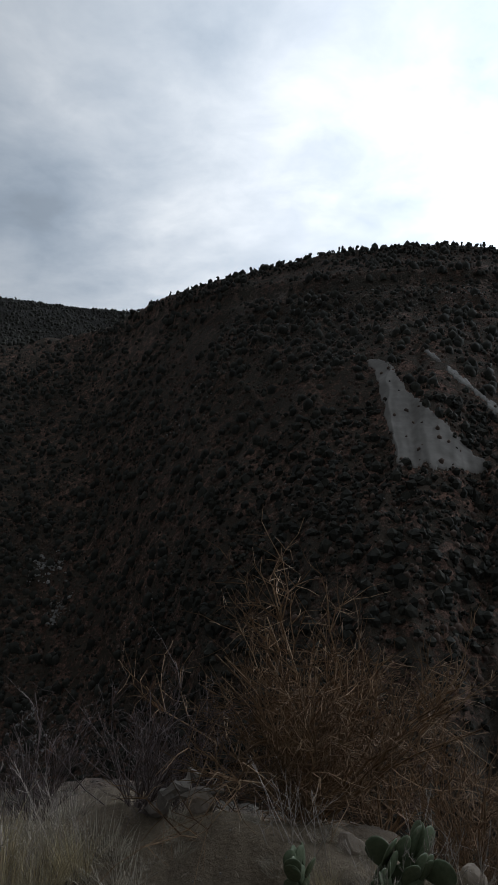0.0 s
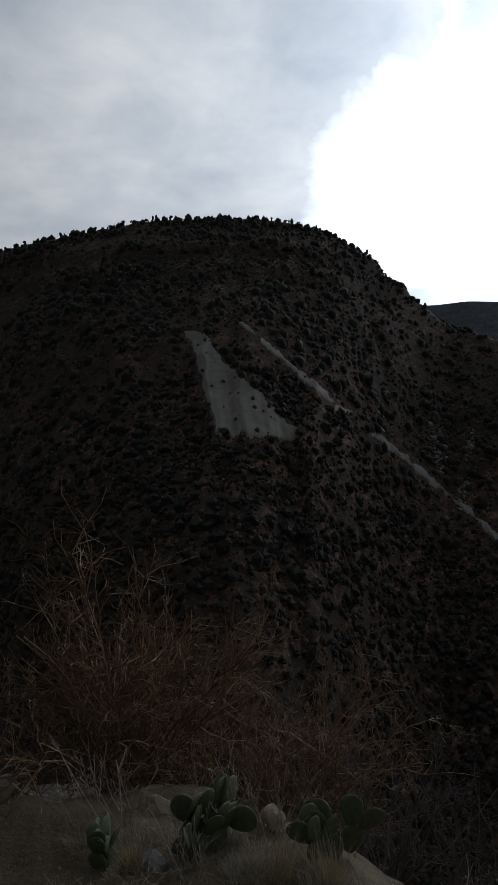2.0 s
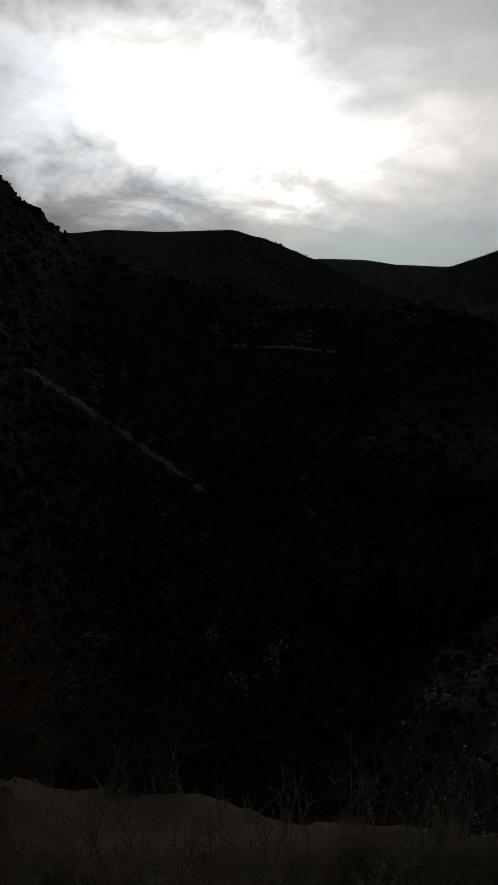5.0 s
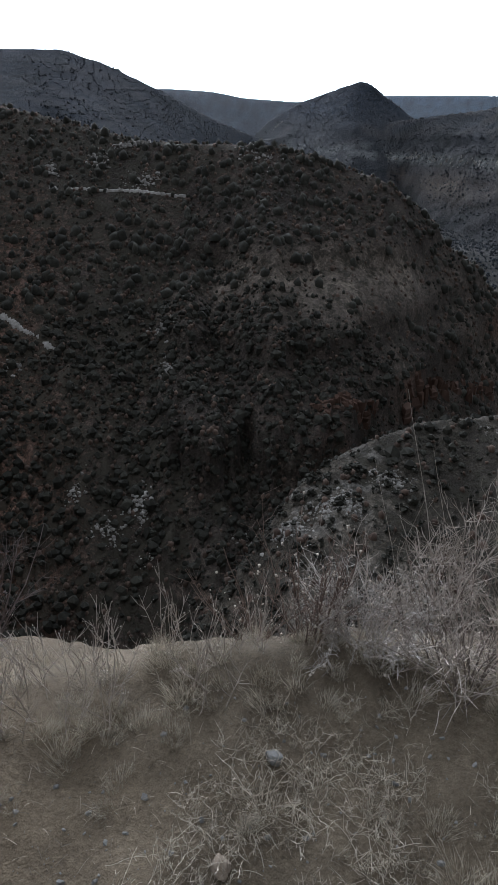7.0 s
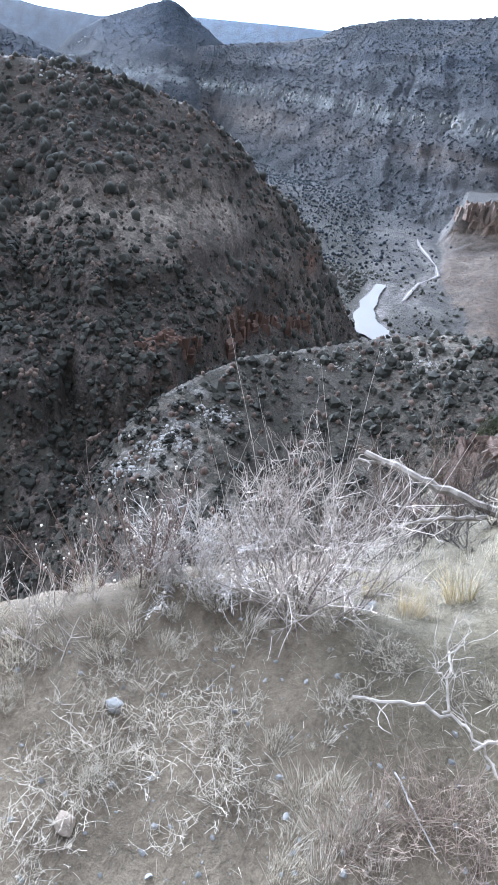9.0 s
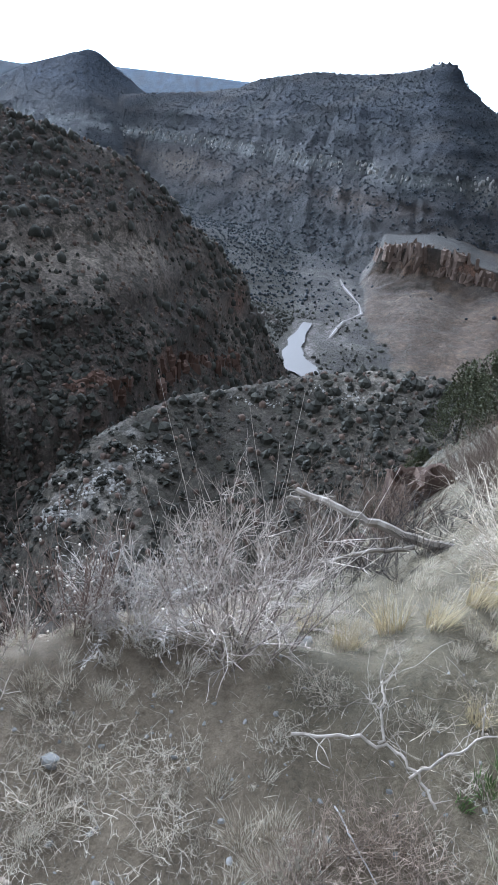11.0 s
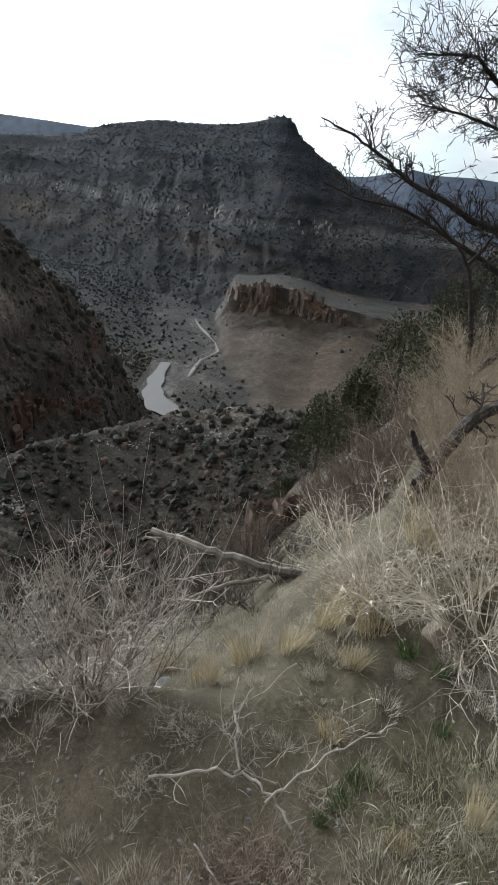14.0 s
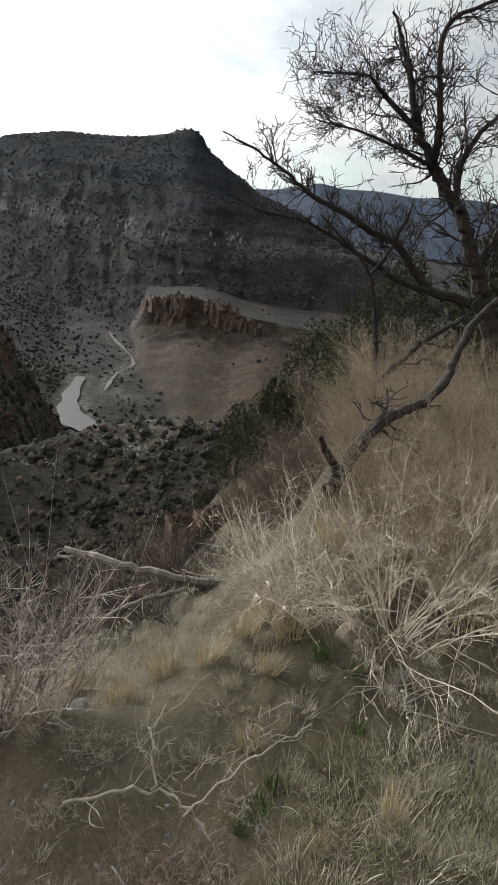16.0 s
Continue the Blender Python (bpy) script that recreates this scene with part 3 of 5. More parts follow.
def mesh_object(name, verts, faces, mat, parent=None, smooth=False):
    """verts: n x 3 array; faces: m x k array (k = 3 or 4)."""
    me = bpy.data.meshes.new(name)
    verts, faces = np.asarray(verts, np.float32), np.asarray(faces, np.int32)
    k = faces.shape[1]
    me.vertices.add(len(verts))
    me.vertices.foreach_set("co", verts.ravel())
    me.loops.add(faces.size)
    me.loops.foreach_set("vertex_index", faces.ravel())
    me.polygons.add(len(faces))
    me.polygons.foreach_set("loop_start", np.arange(0, faces.size, k, dtype=np.int32))
    me.polygons.foreach_set("use_smooth", np.full(len(faces), smooth))
    me.update(calc_edges=True)
    me.materials.append(mat)
    ob = new(name, me)
    if parent is not None:
        ob.parent = parent
    return ob


def build_ground():
    bear = np.concatenate([np.arange(-30, 125, 0.24), np.arange(125, 330, 2.5)])
    rad = np.concatenate([[0.0], np.geomspace(0.35, 130, 225), np.geomspace(131, 690, 150), np.linspace(694, 1000, 86), np.geomspace(1006, 1900, 88), np.linspace(1912, 2240, 26), np.geomspace(2290, 4950, 32)])
    a, r = np.meshgrid(np.radians(bear), rad, indexing="ij")
    x, y = r * np.sin(a), r * np.cos(a)
    z, tone, kind = terrain(x, y)
    n, m = x.shape
    idx = np.arange(n * m).reshape(n, m)
    nxt = np.roll(idx, -1, axis=0)
    faces = np.stack([idx[:, :-1], idx[:, 1:], nxt[:, 1:], nxt[:, :-1]], -1).reshape(-1, 4)
    ob = mesh_object("ground", np.stack([x, y, z], -1).reshape(-1, 3), faces, SOIL, smooth=True)
    dense = np.zeros(len(RIDGES) + 22)
    for i, name in enumerate(RIDGES, 1):
        dense[i] = dict(main=0.75, shoulder=0.40, spur=0.46, back=0.8, mountain=0.76, mesa=0.34, promontory=0.45, far_hill=0.8, butte=0.75).get(name, 0.6)
    dense[20] = 0.52
    left_bank = (kind == 20) & (np.degrees(np.arctan2(x, y)) < 82)
    dense = np.where((kind == 0) & (np.hypot(x, y) > 14), 0.55, np.where(left_bank, 0.82, dense[kind]))
    att = ob.data.attributes.new("soil", "FLOAT_COLOR", "POINT")
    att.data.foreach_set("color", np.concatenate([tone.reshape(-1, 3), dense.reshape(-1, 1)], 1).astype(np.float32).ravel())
    return tagged(ob, "stony brown canyon land with dirt shoulder and hills", "ground", kind="structure")


ground = build_ground()


# pale ledges: bearing, rise, width and height in degrees, blocks, size
OUTCROPS = [
    (5, 6.9, 3.5, 0.9, 90, 0.5), (13, 7.9, 4.0, 0.6, 90, 0.5), (19, 7.3, 3.0, 0.7, 60, 0.5), (7, 2.6, 1.6, 0.3, 30, 0.5), (19.5, 4.3, 2.5, 0.25, 40, 0.45),
    (-17.1, -14.6, 1.6, 1.0, 60, 0.8), (-16.3, -17.7, 1.2, 1.2, 50, 0.8), (-18.7, -25.0, 1.6, 1.2, 50, 0.7), (-18.3, -27.4, 1.6, 1.0, 50, 0.7), (-10, -20, 4.0, 3.0, 40, 0.5), (12, -9.5, 4.0, 1.2, 40, 0.45),
    (4, -8, 4.0, 2.0, 40, 0.5), (-6, -3, 5.0, 1.6, 40, 0.45),
    (49.5, -19.2, 1.1, 1.0, 40, 1.0), (49.1, -15.8, 1.1, 0.8, 30, 0.9), (40.2, -28.5, 0.9, 1.3, 30, 1.0), (46.2, -30.6, 0.9, 1.8, 60, 1.1),
    (43.2, -32.5, 2.2, 1.8, 70, 0.9), (46.5, -34.8, 1.2, 0.7, 20, 0.9), (60.8, -32.6, 2.0, 1.6, 110, 1.0), (65.2, -30.4, 2.6, 1.8, 160, 1.0),
    (70, -28.0, 2.2, 1.4, 90, 0.9), (56.5, -34, 1.5, 1.5, 50, 0.7), (44.9, -2.8, 1.0, 0.6, 45, 0.8), (48.3, -4.3, 1.8, 0.6, 60, 0.8),
    (41.5, -3.4, 0.6, 0.4, 25, 0.9), (47.3, -1.75, 1.1, 0.16, 60, 0.8), (57.0, -2.6, 1.4, 0.9, 50, 0.7), (58.8, -0.35, 0.4, 0.08, 14, 0.25),
    (30.9, -6.2, 0.6, 1.3, 40, 0.9), (33.6, -6.8, 0.5, 1.3, 35, 0.9), (31.2, -8.3, 0.5, 1.0, 30, 1.0), (33.1, -10.6, 0.5, 1.6, 35, 0.9),
    (26.4, -4.9, 1.2, 0.6, 34, 0.8), (36.5, -18, 0.8, 1.0, 14, 0.8), (80, -23, 3.0, 0.8, 50, 0.6), (88, -21.5, 5.0, 1.0, 90, 0.6),
]

# ---- what grows and lies on the hills ----
rng = np.random.default_rng(7)


def icosahedron():
    p = (1 + 5 ** 0.5) / 2
    v = np.array([(-1, p, 0), (1, p, 0), (-1, -p, 0), (1, -p, 0), (0, -1, p), (0, 1, p), (0, -1, -p), (0, 1, -p), (p, 0, -1), (p, 0, 1), (-p, 0, -1), (-p, 0, 1)], float)
    f = "0 11 5 0 5 1 0 1 7 0 7 10 0 10 11 1 5 9 5 11 4 11 10 2 10 7 6 7 1 8 3 9 4 3 4 2 3 2 6 3 6 8 3 8 9 4 9 5 2 4 11 6 2 10 8 6 7 9 8 1"
    return v / np.linalg.norm(v[0]), np.array(f.split(), int).reshape(-1, 3)


def tiny(seed):
    """A small far bush: a rounded, uneven clump."""
    rs = np.random.default_rng(seed)
    a = np.arange(5) * 1.2566
    rings = [np.stack([np.cos(a + s) * q, np.sin(a + s) * q, np.full(5, h)], 1) * (1 + 0.16 * rs.standard_normal((5, 1))) for q, h, s in ((0.46, -0.12, 0.0), (0.45, 0.42, 0.4))]
    v = np.concatenate(rings + [[(0.08 * rs.standard_normal(), 0.08 * rs.standard_normal(), 0.72 + 0.12 * rs.random())]])
    k = np.arange(5)
    n = (k + 1) % 5
    return v, np.concatenate([np.stack([k, n, k + 5], 1), np.stack([n, n + 5, k + 5], 1), np.stack([k + 5, n + 5, k * 0 + 10], 1)])


def lumps(count, wide, tall, seed, ragged=0.35, trunk=0.0):
    """An uneven crown out of small ragged clumps, about 1 across; with a trunk if asked."""
    rs = np.random.default_rng(seed)
    v0, f0 = icosahedron()
    vs, fs, n = [], [], 0
    for k in range(count):
        a, q = rs.uniform(0, 6.283), rs.uniform(0, 1) ** 0.5
        h = rs.uniform(0.12, 0.85)
        rad = (0.20 + 0.16 * rs.random()) * (1.15 - 0.5 * h) * (1.0 if count > 3 else 1.4)
        c = np.array([math.cos(a) * q * 0.34 * wide * (1.2 - h), math.sin(a) * q * 0.34 * wide * (1.2 - h), h * tall])
        v = v0 * rad * (1 + ragged * rs.standard_normal((12, 1))) * np.array([wide, wide, tall * 0.9]) + c
        vs.append(v), fs.append(f0 + n)
        n += 12
    if trunk:
        a = np.arange(5) * 1.2566
        lo = np.stack([np.cos(a) * trunk, np.sin(a) * trunk, np.full(5, -0.25)], 1)
        vs.append(np.concatenate([lo, lo * (0.5, 0.5, 0) + (0, 0, 0.5 * tall)]))
        k = np.arange(5)
        fs.append(np.concatenate([np.stack([k, (k + 1) % 5, k + 5], 1), np.stack([(k + 1) % 5, (k + 1) % 5 + 5, k + 5], 1)]) + n)
    return np.concatenate(vs), np.concatenate(fs)


def scatter(name, places, sizes, shapes, mat, label, category, sink=0.08, smooth=True):
    """Many alike plants or stones on the land, joined."""
    places, sizes = np.asarray(places), np.asarray(sizes)
    pick = rng.integers(0, len(shapes), len(places))
    turn = rng.uniform(0, 6.283, len(places))
    vs, fs, n = [], [], 0
    for k, (v, f) in enumerate(shapes):
        m = pick == k
        if not m.any():
            continue
        c, s = np.cos(turn[m])[:, None], np.sin(turn[m])[:, None]
        sz = sizes[m][:, None]
        sq = rng.uniform(0.75, 1.2, m.sum())[:, None]
        px = (v[None, :, 0] * c - v[None, :, 1] * s) * sz + places[m, 0:1]
        py = (v[None, :, 0] * s + v[None, :, 1] * c) * sz + places[m, 1:2]
        pz = (v[None, :, 2] * sq - sink) * sz + places[m, 2:3]
        cnt = m.sum()
        vs.append(np.stack([px, py, pz], -1).reshape(-1, 3))
        fs.append((f[None] + (np.arange(cnt) * len(v))[:, None, None] + n).reshape(-1, 3))
        n += cnt * len(v)
    ob = mesh_object(name, np.concatenate(vs), np.concatenate(fs), mat, smooth=smooth)
    return tagged(ob, label, category, kind="stuff")


HILL = {name: i for i, name in enumerate(RIDGES, 1)}


def sow(count, b0, b1, r0, r1, cover):
    """Random places on the land; cover(kind, x, y, r, b, z) gives the chance of growth at each."""
    b = rng.uniform(b0, b1, count)
    r = np.sqrt(rng.uniform(r0 * r0, r1 * r1, count))
    x, y = r * np.sin(np.radians(b)), r * np.cos(np.radians(b))
    z, _, kind = terrain(x, y)
    keep = rng.random(count) < cover(kind, x, y, r, b, z)
    return np.stack([x, y, z], 1)[keep], r[keep], kind[keep]


def near_cover(kind, x, y, r, b, z):
    clump = fbm(x, y, 34, 3, 101)
    c = np.where(kind == HILL["main"], 0.84 + 1.2 * clump + 0.3 * np.clip((-z - 20) / 40, -0.5, 1), 0.0)
    e = rise_of(r, z)
    c = np.where(kind == HILL["shoulder"], 0.85 + 0.9 * clump - 0.72 * bare_patch(b, e) + 0.35 * np.clip((60 - b) / 5, 0, 1), c)
    c = np.where(kind == HILL["spur"], 0.45 + 0.6 * clump, c)
    c = np.where(kind == 0, 0.35 + 0.8 * clump, c)
    c = np.where(kind == 20, 0.25 + 0.8 * fbm(x, y, 60, 2, 105) + 0.65 * (b < 82), c)
    c = np.where(kind == HILL["back"], 0.5, c)
    c = np.where(in_scar(b, r, z) > -0.15, 0.012, c)
    c = np.where(in_strip(b, r, z) > -0.45, 0.03, c)
    pool = np.interp(r, [458, 478, 505, 545, 600], [84.6, 83.2, 82.3, 82.5, 83.3])
    c = np.where((r > 440) & (r < 615) & (np.abs(b - pool) * r < 800), 0.0, c)
    return c


def rise_of(r, z):
    return np.degrees(np.arctan2(z - EYE, r))


def in_scar(b, r, z):
    """The bare scree chute on the dark hill: positive inside."""
    e = rise_of(r, z)
    jag = 0.8 * fbm(b, e, 0.7, 4, 111)
    down = np.clip((2.6 - e) / 9.0, 0, 1)
    left = 10.0 + 2.9 * down + jag
    right = 11.0 + 8.9 * down + jag - 0.25 * np.exp(-((down - 0.4) / 0.2) ** 2)
    inside = np.minimum(b - left, right - b)
    return np.where((e < 2.5) & (e > -5.9 - 0.10 * (b - 12) + jag), inside, -1.0)


def in_strip(b, r, z):
    """A thin pale wash below the cliff of the dark hill."""
    e = rise_of(r, z)
    wob = 0.35 * fbm(b, e, 1.6, 3, 121)
    mid = 15.0 + (2.9 - e) * 1.145 + wob
    wide = 0.12 + 0.13 * np.clip((3.0 - e) / 7, 0, 1) + 0.62 * fbm(b, e, 0.7, 3, 123)
    upper = np.where((e < 3.2) & (e > -4.4), wide - np.abs(b - mid), -1)
    mid2 = 26.2 + (-6.3 - e) * 1.27 + wob
    lower = np.where((e < -6.0) & (e > -17.0), wide + 0.03 - np.abs(b - mid2), -1)
    return np.maximum(upper, lower)


def drape(name, mask, b0, b1, r0, r1, db, dr, lift, mat, label, category):
    """A sheet of loose stone that lies on the land where the mask is positive."""
    bb, rr = np.meshgrid(np.arange(b0, b1, db), np.arange(r0, r1, dr), indexing="ij")
    x, y = rr * np.sin(np.radians(bb)), rr * np.cos(np.radians(bb))
    z, _, kind = terrain(x, y)
    m = mask(bb, rr, z)
    ok = (m > 0) & (kind == HILL["main"])
    zz = z + np.where(ok, lift, -0.4) + 0.12 * fbm(x, y, 3.0, 3, 131)
    n, k = x.shape
    idx = np.arange(n * k).reshape(n, k)
    quad = np.stack([idx[:-1, :-1], idx[:-1, 1:], idx[1:, 1:], idx[1:, :-1]], -1)
    use = ok[:-1, :-1] | ok[:-1, 1:] | ok[1:, 1:] | ok[1:, :-1]
    faces = quad[use]
    used, inv = np.unique(faces, return_inverse=True)
    verts = np.stack([x, y, zz], -1).reshape(-1, 3)[used]
    return tagged(mesh_object(name, verts, inv.reshape(-1, 4), mat, smooth=True), label, category, kind="structure")


def boulder(seed):
    rs = np.random.default_rng(seed)
    v, f = icosahedron()
    v = v * np.array([1.0, 0.75, 0.7]) * (1 + 0.22 * rs.standard_normal((12, 1)))
    v[:, 2] = np.where(v[:, 2] < -0.35, -0.35, v[:, 2])
    return v, f


BOULDERS = [boulder(300 + k) for k in range(8)]
PILLARS = [(v * (0.62, 0.62, 1.7), f) for v, f in BOULDERS]


def build_hills():
    crowns = [lumps(6, 1.0, 0.85, s, 0.38) for s in range(6)]
    mid = [lumps(2, 1.0, 0.85, 20 + s, 0.32) for s in range(3)] + [tiny(220 + s) for s in range(6)]
    scrub = [tiny(230 + s) for s in range(12)]
    far = [tiny(40 + s) for s in range(9)]
    pines = [lumps(4, 0.75, 1.1, 60 + s, 0.15, trunk=0.05) for s in range(6)]
    p, r, kind = sow(7000, -29, 124, 60, 150, near_cover)
    scatter("juniper_shrubs", p, 0.7 + 2.2 * rng.random(len(p)) ** 2, crowns, JUNIPER, "dark green juniper shrubs scattered over the stony slopes", "shrubs", 0.08, False)
    p, r, kind = sow(19000, -29, 124, 150, 260, near_cover)
    scatter("slope_shrubs", p, 0.9 + 3.0 * rng.random(len(p)) ** 2.6, mid, JUNIPER, "dark juniper bushes on the lower canyon slopes", "shrubs", 0.08, False)
    p, r, kind = sow(44000, -29, 100, 260, 640, near_cover)
    scatter("hillside_shrubs", p, 1.1 + 3.9 * rng.random(len(p)) ** 2.6, scrub, JUNIPER, "dark juniper and scrub cover of the canyon hillsides", "shrubs")
    p, r, kind = sow(21000, -29, 124, 60, 420, lambda *a: 0.3 + 0.5 * near_cover(*a) * (in_scar(a[4], a[3], a[5]) < -0.1))
    scatter("dry_brush", p, 0.7 + 1.5 * rng.random(len(p)) ** 1.5, far, DRY_BRUSH, "leafless grey-brown brush between the junipers", "shrubs")

    def far_cover(kind, x, y, r, b, z):
        clump = fbm(x, y, 80, 3, 141)
        c = np.where(kind == HILL["mountain"], 0.85 + 1.3 * clump, 0.0)
        c = np.where(kind == HILL["promontory"], 0.25 + 0.6 * clump, c)
        c = np.where((kind == HILL["far_hill"]) | (kind == HILL["butte"]), 0.35 + 0.6 * clump, c)
        c = np.where(kind == HILL["mesa"], 0.02 + 0.10 * (b < 88), c)
        c = np.where(kind == HILL["back"], 0.6, c)
        c = np.where(kind == 20, 0.45 + 0.9 * clump + 0.75 * (b < 82), c)
        return c
    p, r, kind = sow(100000, 40, 118, 640, 2200, far_cover)
    scatter("far_shrubs", p, 1.1 + 3.6 * rng.random(len(p)) ** 2.4, far, HAZY_JUNIPER, "distant scrub on the layered canyon walls", "shrubs")
    p, r, kind = sow(9000, -29, 0, 640, 950, lambda kind, x, y, r, b, z: 0.9 * (kind == HILL["back"]))
    scatter("ridge_shrubs", p, 1.4 + 3.4 * rng.random(len(p)) ** 2, far, JUNIPER, "dark scrub cover of the ridge behind the hill", "shrubs")
    # blocks of the pale ledge that runs along the mountain
    def ledge(kind, x, y, r, b, z):
        w = z + 5 * fbm(x, y, 90, 5, 3)
        band = (kind == HILL["mountain"]) * np.exp(-((w + 70) / 5.5) ** 2)
        return band * np.clip(0.5 + 1.2 * fbm(x, y, 30, 2, 145), 0, 1)
    p, r, kind = sow(60000, 60, 97, 850, 1950, ledge)
    scatter("pale_ledge", p, 1.8 + 3.6 * rng.random(len(p)) ** 2, PILLARS, LIMESTONE, "broken pale rock ledge along the mountain", "rocks", 0.0, False)
    # pines along the skyline of the dark hill
    b = np.concatenate([rng.uniform(-9.5, 30, 420), rng.uniform(-30, -9, 160)])
    crest = np.where(b > -9.3, along(RIDGES["main"]["crest"], 1, b), 900.0)
    rr = crest + rng.uniform(-18, 4, len(b))
    x, y = rr * np.sin(np.radians(b)), rr * np.cos(np.radians(b))
    p = np.stack([x, y, height(x, y)], 1)
    scatter("skyline_pines", p, 1.6 + 2.6 * rng.random(len(p)) ** 1.6, pines, JUNIPER, "small dark pines along the ridge skyline", "trees")
    drape("scree_chute", in_scar, 8, 22, 180, 330, 0.05, 0.8, 0.3, SCREE, "smooth pale grey scree chute on a dark hillside", "scree")
    drape("gravel_wash", in_strip, 14, 41.5, 120, 340, 0.05, 0.9, 0.45, LIMESTONE, "thin broken pale gravel wash down the hillside", "scree")

    drape("road_cut", in_road, 41, 57.5, 250, 400, 0.08, 0.7, 0.5, LIMESTONE, "pale bank of a track cut across the hillside", "road")


def land_at(b, rise):
    """The first place on the land that is seen in that direction from the overlook."""
    r = np.exp(np.linspace(math.log(30.0), math.log(2400), 1100))
    x, y = r * math.sin(radians(b)), r * math.cos(radians(b))
    z = terrain(x, y)[0]
    i = int(np.argmax(z > EYE + r * math.tan(radians(rise))))
    return x[i], y[i], z[i], r[i]


def in_road(b, r, z):
    e = rise_of(r, z)
    mid = -4.7 - 0.095 * (b - 42.4) + 0.25 * fbm(b, b * 0 + 3, 3.0, 2, 151)
    return np.where(fbm(b, e, 1.2, 2, 153) > -0.22, 0.085 - np.abs(e - mid), -1)


def outcrop(b, rise, wide, tall, count, size, lean=0.0):
    """Pale ledges and blocks that break through the hillside round a direction."""
    cx, cy, cz, cr = land_at(b, rise)
    count = int(1.6 * count)
    u, w = rng.normal(0, 0.5, count), rng.normal(0, 0.5, count)
    bb = b + wide * u + lean * w
    slope = 0.45
    span = tall / 57.3 * cr / max(0.15, abs(slope + math.tan(radians(-rise))))
    rr = cr + span * w
    x, y = rr * np.sin(np.radians(bb)), rr * np.cos(np.radians(bb))
    p = np.stack([x, y, terrain(x, y)[0]], 1)
    ob = scatter("rock_outcrop", p, 0.62 * size * cr / 150 * (0.35 + 1.1 * rng.random(count) ** 2.5), BOULDERS, LIMESTONE, "pale limestone ledges breaking through the scrub hillside", "rocks", 0.0, False)
    return ob


def water_strip(name, pts, mat, label, lift=0.0):
    """Water along a line of bearing, distance, width."""
    cs = np.array([(d * math.sin(radians(b)), d * math.cos(radians(b))) for b, d, w in pts])
    ws = np.array([w for b, d, w in pts])
    t = np.linspace(0, len(pts) - 1, 14 * len(pts))
    i = np.arange(len(pts))
    cx, cy, w = np.interp(t, i, cs[:, 0]), np.interp(t, i, cs[:, 1]), np.interp(t, i, ws)
    tx, ty = np.gradient(cx), np.gradient(cy)
    ln = np.hypot(tx, ty)
    nx, ny = -ty / ln, tx / ln
    s = np.linspace(-0.5, 0.5, 9)[None, :]
    ww = (w * (1 + 0.5 * fbm(cx, cy, 18, 3, 161)))[:, None]
    x = cx[:, None] + nx[:, None] * s * ww + 1.5 * fbm(cx, cy, 9, 2, 163)[:, None]
    y = cy[:, None] + ny[:, None] * s * ww
    z = np.full(x.shape, RIVER_Z + 1.25 + lift)
    n, k = x.shape
    idx = np.arange(n * k).reshape(n, k)
    q = np.stack([idx[:-1, :-1], idx[:-1, 1:], idx[1:, 1:], idx[1:, :-1]], -1).reshape(-1, 4)
    return tagged(mesh_object(name, np.stack([x, y, z], -1).reshape(-1, 3), q, mat, smooth=True), label, "river", kind="structure")


build_hills()
for spec in OUTCROPS:
    outcrop(*spec)
water_strip("river_pool", RIVER_POOL, WATER, "muddy still river pool between gravel banks")
water_strip("river_channel", RIVER_RAPIDS, WET_GRAVEL, "shallow muddy river between gravel bars")
for i0, i1 in ((0, 2), (3, 5), (5, 7)):
    water_strip("river_riffle", [(b, d, 0.17 * w) for b, d, w in RIVER_RAPIDS[i0:i1 + 1]], FOAM, "white riffle in a shallow muddy river", 0.3)


# cliffs of broken columns: each block stands on its own foot
def cliff_block(seed):
    rs = np.random.default_rng(seed)
    a = np.arange(7) * 0.8976 + rs.normal(0, 0.22, 7)
    q = 0.5 * (1 + 0.26 * rs.standard_normal(7))
    rings = []
    for h, s in ((-0.35, 1.12), (0.18, 1.04), (0.22, 0.96), (0.6, 0.99), (0.64, 0.9), (0.95, 0.88), (1.0, 0.72)):
        k = q * s * (1 + 0.12 * rs.standard_normal(7))
        rings.append(np.stack([np.cos(a) * k, np.sin(a) * k, np.full(7, h) + (0.02 + 0.09 * (h > 0.9)) * rs.standard_normal(7)], 1))
    v = np.concatenate(rings + [[(0, 0, 1.03)]])
    i = np.arange(7)
    j = (i + 1) % 7
    f = [np.stack([i + 7 * n, j + 7 * n, j + 7 * n + 7], 1) for n in range(6)] + [np.stack([i + 7 * n, j + 7 * n + 7, i + 7 * n + 7], 1) for n in range(6)]
    return v, np.concatenate(f + [np.stack([i + 42, j + 42, i * 0 + 49], 1)])


